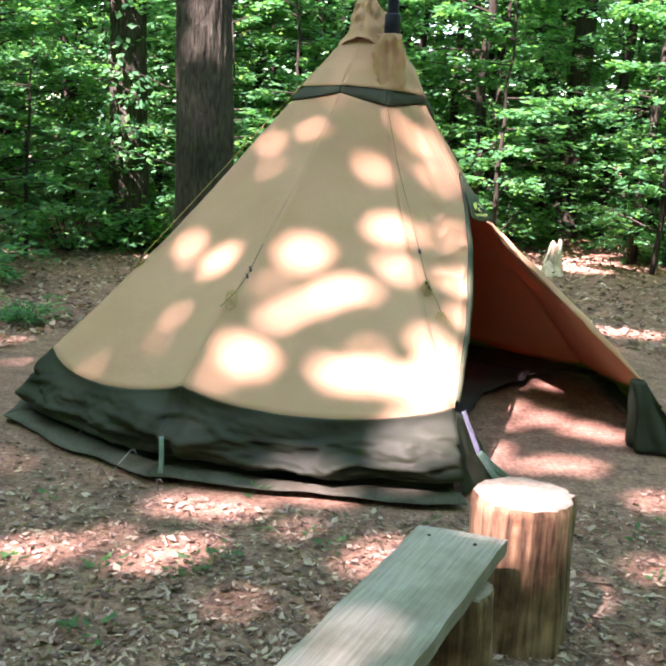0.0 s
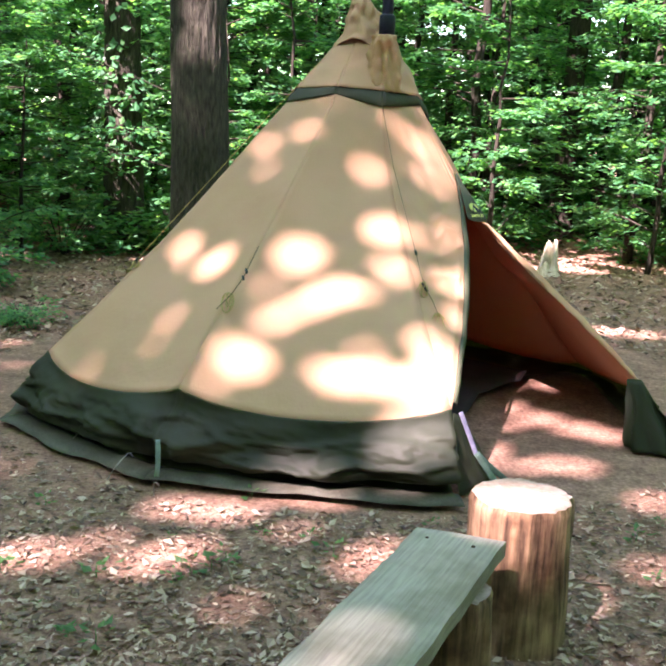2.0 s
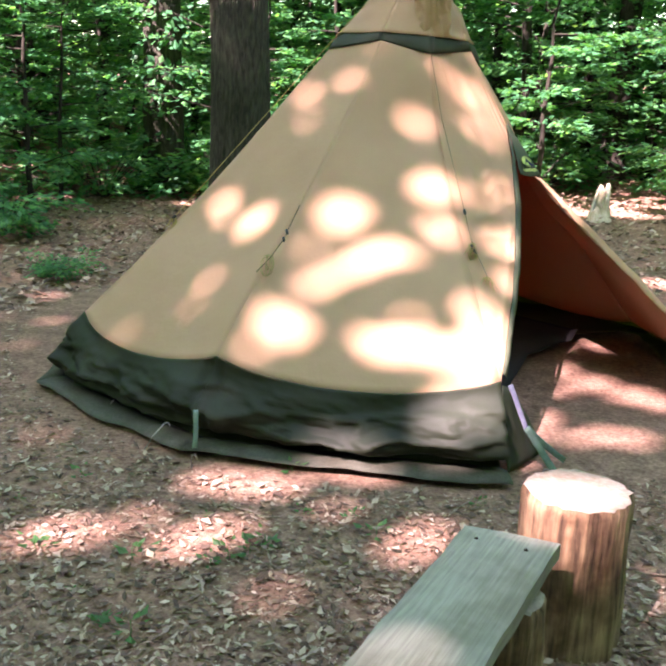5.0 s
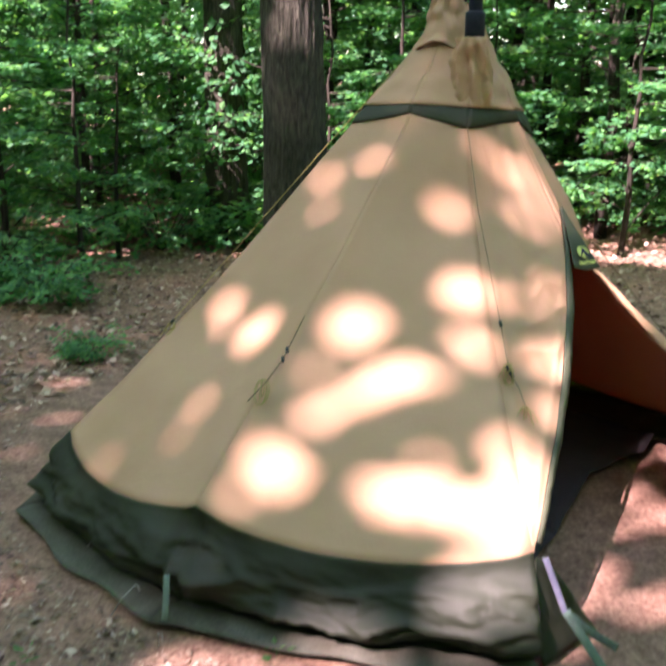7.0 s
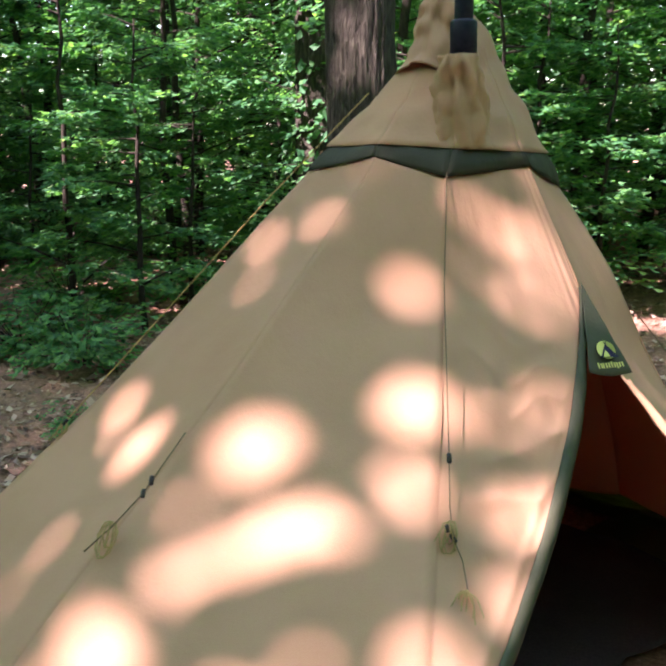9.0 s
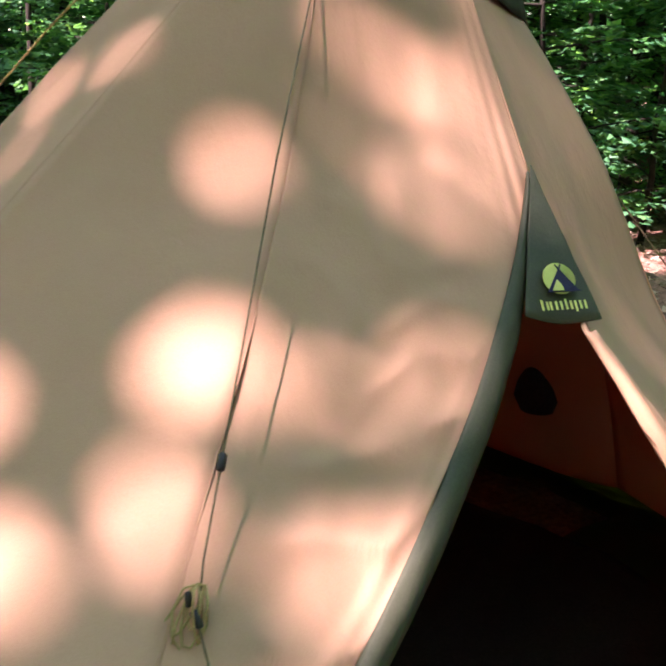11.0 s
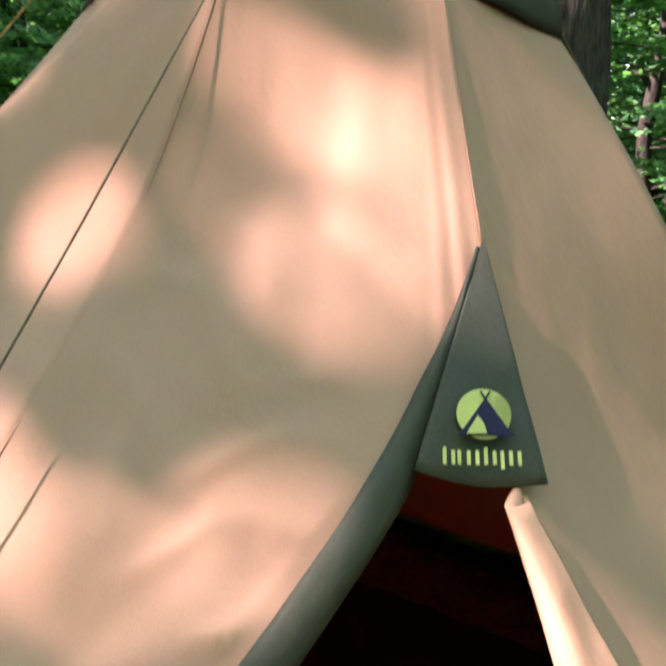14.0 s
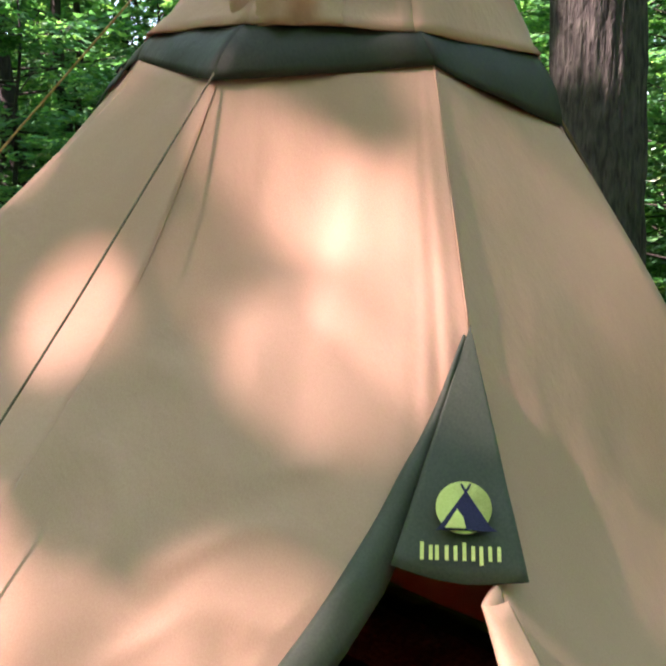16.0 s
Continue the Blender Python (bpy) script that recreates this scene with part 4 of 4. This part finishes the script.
def canopy():
    rng = random.Random(31)
    c = Vector((0.3, 4.0, 0.6)) + TO_SUN * ((CANOPY_Z - 0.6) / TO_SUN.z)
    vs, fs = [], []

    def leaf(x, y, size, drop):
        a = rng.uniform(0, 6.28)
        d = Vector((math.cos(a), math.sin(a), rng.uniform(-0.2, 0.2)))
        p = Vector((x, y, CANOPY_Z + rng.uniform(-drop, drop))) - d * size * 0.5
        leaf_quad(p, d, Vector((rng.uniform(-0.3, 0.3), rng.uniform(-0.3, 0.3), 1)).normalized(), size, vs, fs, 0.85)

    step, half = 0.10, 6.5
    n = int(2 * half / step)
    for lay in range(2):
        for i in range(n):
            for j in range(n):
                x = c.x - half + (i + rng.random()) * step
                y = c.y - half + (j + rng.random()) * step
                if clear_of_gaps(x, y, 0.10):
                    leaf(x, y, 0.21, 0.08)
    # small leaves close round each gap
    for gx, gy, gr in GAPS:
        for i in range(520):
            a, q = rng.uniform(0, 6.28), gr + 0.03 + 0.2 * rng.random()
            x, y = gx + q * math.cos(a) * 1.2, gy + q * math.sin(a) * 1.2
            if clear_of_gaps(x, y, 0.028):
                leaf(x, y, 0.07, 0.02)
    # the canopy further off; thinner over the trees behind the tent
    for i in range(9500):
        x, y = rng.uniform(-26, 28), rng.uniform(-24, 30)
        if abs(x) < half - 0.3 and abs(y) < half - 0.3:
            continue
        open_share = 0.05 if y < 5.5 else 0.08 if -3.5 < x < 0.6 and y < 9 else 0.45 if x > 1.0 and y < 8 else 0.92 if x > 1.0 else 0.5
        if rng.random() > open_share:
            leaf(c.x + x, c.y + y, 0.75, 1.2)
    return tagged(put("canopy_leaves", mesh_of("canopy_leaves", vs, fs, FOLIAGE, False)), "unseen canopy leaves overhead, with gaps placed to shape the sun dapples", "foliage", kind="stuff")


canopy()


# ---- leaf litter and seedlings ----
def litter():
    rng = random.Random(9)
    vs, fs = [], []
    for i in range(135000):
        d = 0.9 + 11 * rng.random() ** 1.5
        az = radians(rng.uniform(-50, 62))
        x, y = 0.2 - d * math.sin(az), 0.4 + d * math.cos(az)
        if math.hypot(x - CX, y - CY) < 2.3:
            continue
        dens = noise.noise(Vector((x * 0.9, y * 0.9, 4)))
        if dens < -0.25 and rng.random() < 0.6:
            continue
        a = rng.uniform(0, 6.28)
        dd = Vector((math.cos(a), math.sin(a), rng.uniform(-0.15, 0.4))).normalized()
        nn = Vector((rng.uniform(-0.5, 0.5), rng.uniform(-0.5, 0.5), 1)).normalized()
        p = Vector((x, y, ground_height(x, y) + rng.uniform(0.002, 0.012)))
        leaf_quad(p, dd, nn, 0.009 + 0.042 * rng.random() ** 2.0, vs, fs, rng.uniform(0.2, 0.75), rng.uniform(-0.25, 0.25))
    for i in range(30000):
        d = rng.uniform(6.0, 16.0)
        az = radians(rng.uniform(-45, 75))
        x, y = 0.2 - d * math.sin(az), 0.4 + d * math.cos(az)
        if math.hypot(x - CX, y - CY) < 2.4:
            continue
        a = rng.uniform(0, 6.28)
        dd = Vector((math.cos(a), math.sin(a), rng.uniform(-0.1, 0.5))).normalized()
        nn = Vector((rng.uniform(-0.5, 0.5), rng.uniform(-0.5, 0.5), 1)).normalized()
        leaf_quad(Vector((x, y, ground_height(x, y) + rng.uniform(0.005, 0.03))), dd, nn, rng.uniform(0.035, 0.10), vs, fs, rng.uniform(0.3, 0.8), rng.uniform(-0.25, 0.25))
    return tagged(put("leaf_litter", mesh_of("leaf_litter", vs, fs, LITTER, False)), "dry brown leaves and bark scraps scattered over the ground", "leaf litter", kind="stuff")


litter()


def seedling_kind():
    rng = random.Random(21)
    ob = thing("seedling", "small green broadleaf seedling on the forest floor", "seedling", (0, 0, 0), "seedlings")
    lv, lf, tv, tf = [], [], [], []
    for i in range(9):
        a = rng.uniform(0, 6.28)
        d = Vector((math.cos(a), math.sin(a), rng.uniform(0.05, 0.5))).normalized()
        st = Vector((0, 0, 0.01)) + d * rng.uniform(0.005, 0.05)
        leaf_quad(st + Vector((0, 0, rng.uniform(0, 0.03))), d, Vector((rng.uniform(-0.3, 0.3), rng.uniform(-0.3, 0.3), 1)).normalized(), rng.uniform(0.02, 0.05), lv, lf, 0.6, 0.12)
    v2, f2 = tube_data([Vector((0, 0, -0.01)), Vector((0.004, 0, 0.02)), Vector((0.002, 0.003, 0.045))], [0.002, 0.0016, 0.001], 5)
    put("stem", mesh_of("stem", v2, f2, SEEDLING), ob)
    put("foliage", mesh_of("foliage", lv, lf, SEEDLING, False), ob)
    return ob


first = seedling_kind()
SEED_SPOTS = [(-0.45, 3.05), (-0.33, 3.14), (-0.77, 2.65), (-0.67, 2.6), (-1.13, 3.63), (0.05, 3.25), (-0.3, 3.80), (1.21, 3.12), (-0.77, 3.03), (-1.11, 3.05), (-0.04, 3.39), (1.25, 3.48), (-0.5, 3.0), (-0.38, 3.08)]
rng = random.Random(3)
place(first, [(x, y, rng.uniform(0, 6.28), rng.uniform(0.75, 1.3)) for x, y in SEED_SPOTS] + [(rng.uniform(-1.6, 1.9), rng.uniform(2.2, 3.7), rng.uniform(0, 6.28), rng.uniform(0.35, 0.7)) for _ in range(22)])


def shrub_kind():
    """A low leafy shrub of the wood's edge."""
    rng = random.Random(41)
    ob = thing("shrub", "low green leafy shrub at the wood's edge", "shrub", (0, 0, 0), "low shrubs")
    lv, lf, tv, tf = [], [], [], []
    for i in range(26):
        a = rng.uniform(0, 6.28)
        d = Vector((math.cos(a), math.sin(a), rng.uniform(0.2, 1.4))).normalized()
        L = rng.uniform(0.3, 0.8)
        v2, f2 = tube_data([Vector((0, 0, -0.02)), d * L * 0.5, d * L], [0.006, 0.004, 0.002], 4, False, len(tv))
        tv += v2
        tf += f2
        for q in range(3):
            b = a + rng.uniform(-1, 1)
            spray(rng, d * L * rng.uniform(0.3, 1), Vector((math.cos(b), math.sin(b), rng.uniform(-0.2, 0.2))).normalized(), 0.32, 16, 0.075, lv, lf)
    tagged(put("branchwork", mesh_of("branchwork", tv, tf, BARK), ob), kind="stuff")
    tagged(put("foliage", mesh_of("foliage", lv, lf, FOLIAGE, False), ob), kind="stuff")
    return ob


first = shrub_kind()
rng = random.Random(8)
bush = [(-2.35, 7.1, 0.4, 0.45), (-3.4, 8.6, 1.0, 1.0), (-4.2, 8.9, 2.0, 1.1)]
for _ in range(70):
    az = radians(rng.uniform(-38, 95))
    d = rng.uniform(10, 17)
    x, y = 0.6 - d * math.sin(az), 1.5 + d * math.cos(az)
    if math.hypot(x - CX, y - CY) > 4.4 and not (1.5 < x < 6 and y < 10.8):
        bush.append((x, y, rng.uniform(0, 6.28), rng.uniform(0.8, 1.7)))
place(first, bush)


def dead_stub():
    ob = thing("broken_stump", "pale broken stump of bare wood behind the tent", "tree stump", (2.46, 10.6, ground_height(2.46, 10.6)))
    def fn(u, v):
        a = 2 * math.pi * u
        top = 0.30 + 0.13 * math.sin(a + 0.8) + 0.04 * math.sin(a * 5)
        r = 0.10 * (1 + 0.4 * (1 - v) ** 3) * (1 - 0.25 * v)
        p = Vector((r * math.cos(a), r * math.sin(a), -0.05 + top * v))
        return p + Vector((math.cos(a), math.sin(a), 0)) * wobble((p.x, p.y, p.z * 0.4), 18, 0.02)
    grid("trunk", fn, 36, 18, DEADWOOD, ob, "", 0.03)


dead_stub()


def twig(x, y, turn, length, r, seed):
    rng = random.Random(seed)
    ob = thing("twig", "dry fallen twig lying on the leaf litter", "twig", (x, y, ground_height(x, y) + 0.006), "fallen twigs")
    d = Vector((math.cos(turn), math.sin(turn), 0))
    sd = Vector((-d.y, d.x, 0))
    pts = [d * length * (i / 7 - 0.5) + sd * rng.uniform(-0.06, 0.06) * length + Vector((0, 0, rng.uniform(0.0, 0.008))) for i in range(8)]
    tube("stick", pts, [r * (1 - 0.08 * i) for i in range(8)], LITTER_WOOD, ob, "", 6)


LITTER_WOOD = two_scale("dry_twig", (0.16, 0.11, 0.08), (0.36, 0.28, 0.21), (0.6, 0.55, 0.5), 20, 80, 0.9)
twig(0.97, 2.84, -0.5, 0.16, 0.006, 1)
twig(-0.45, 3.4, -0.4, 0.3, 0.005, 2)
rng = random.Random(14)
for i in range(40):
    twig(rng.uniform(-1.8, 2.2), rng.uniform(1.9, 4.0), rng.uniform(0, 3.14), rng.uniform(0.05, 0.22), rng.uniform(0.002, 0.005), i + 10)
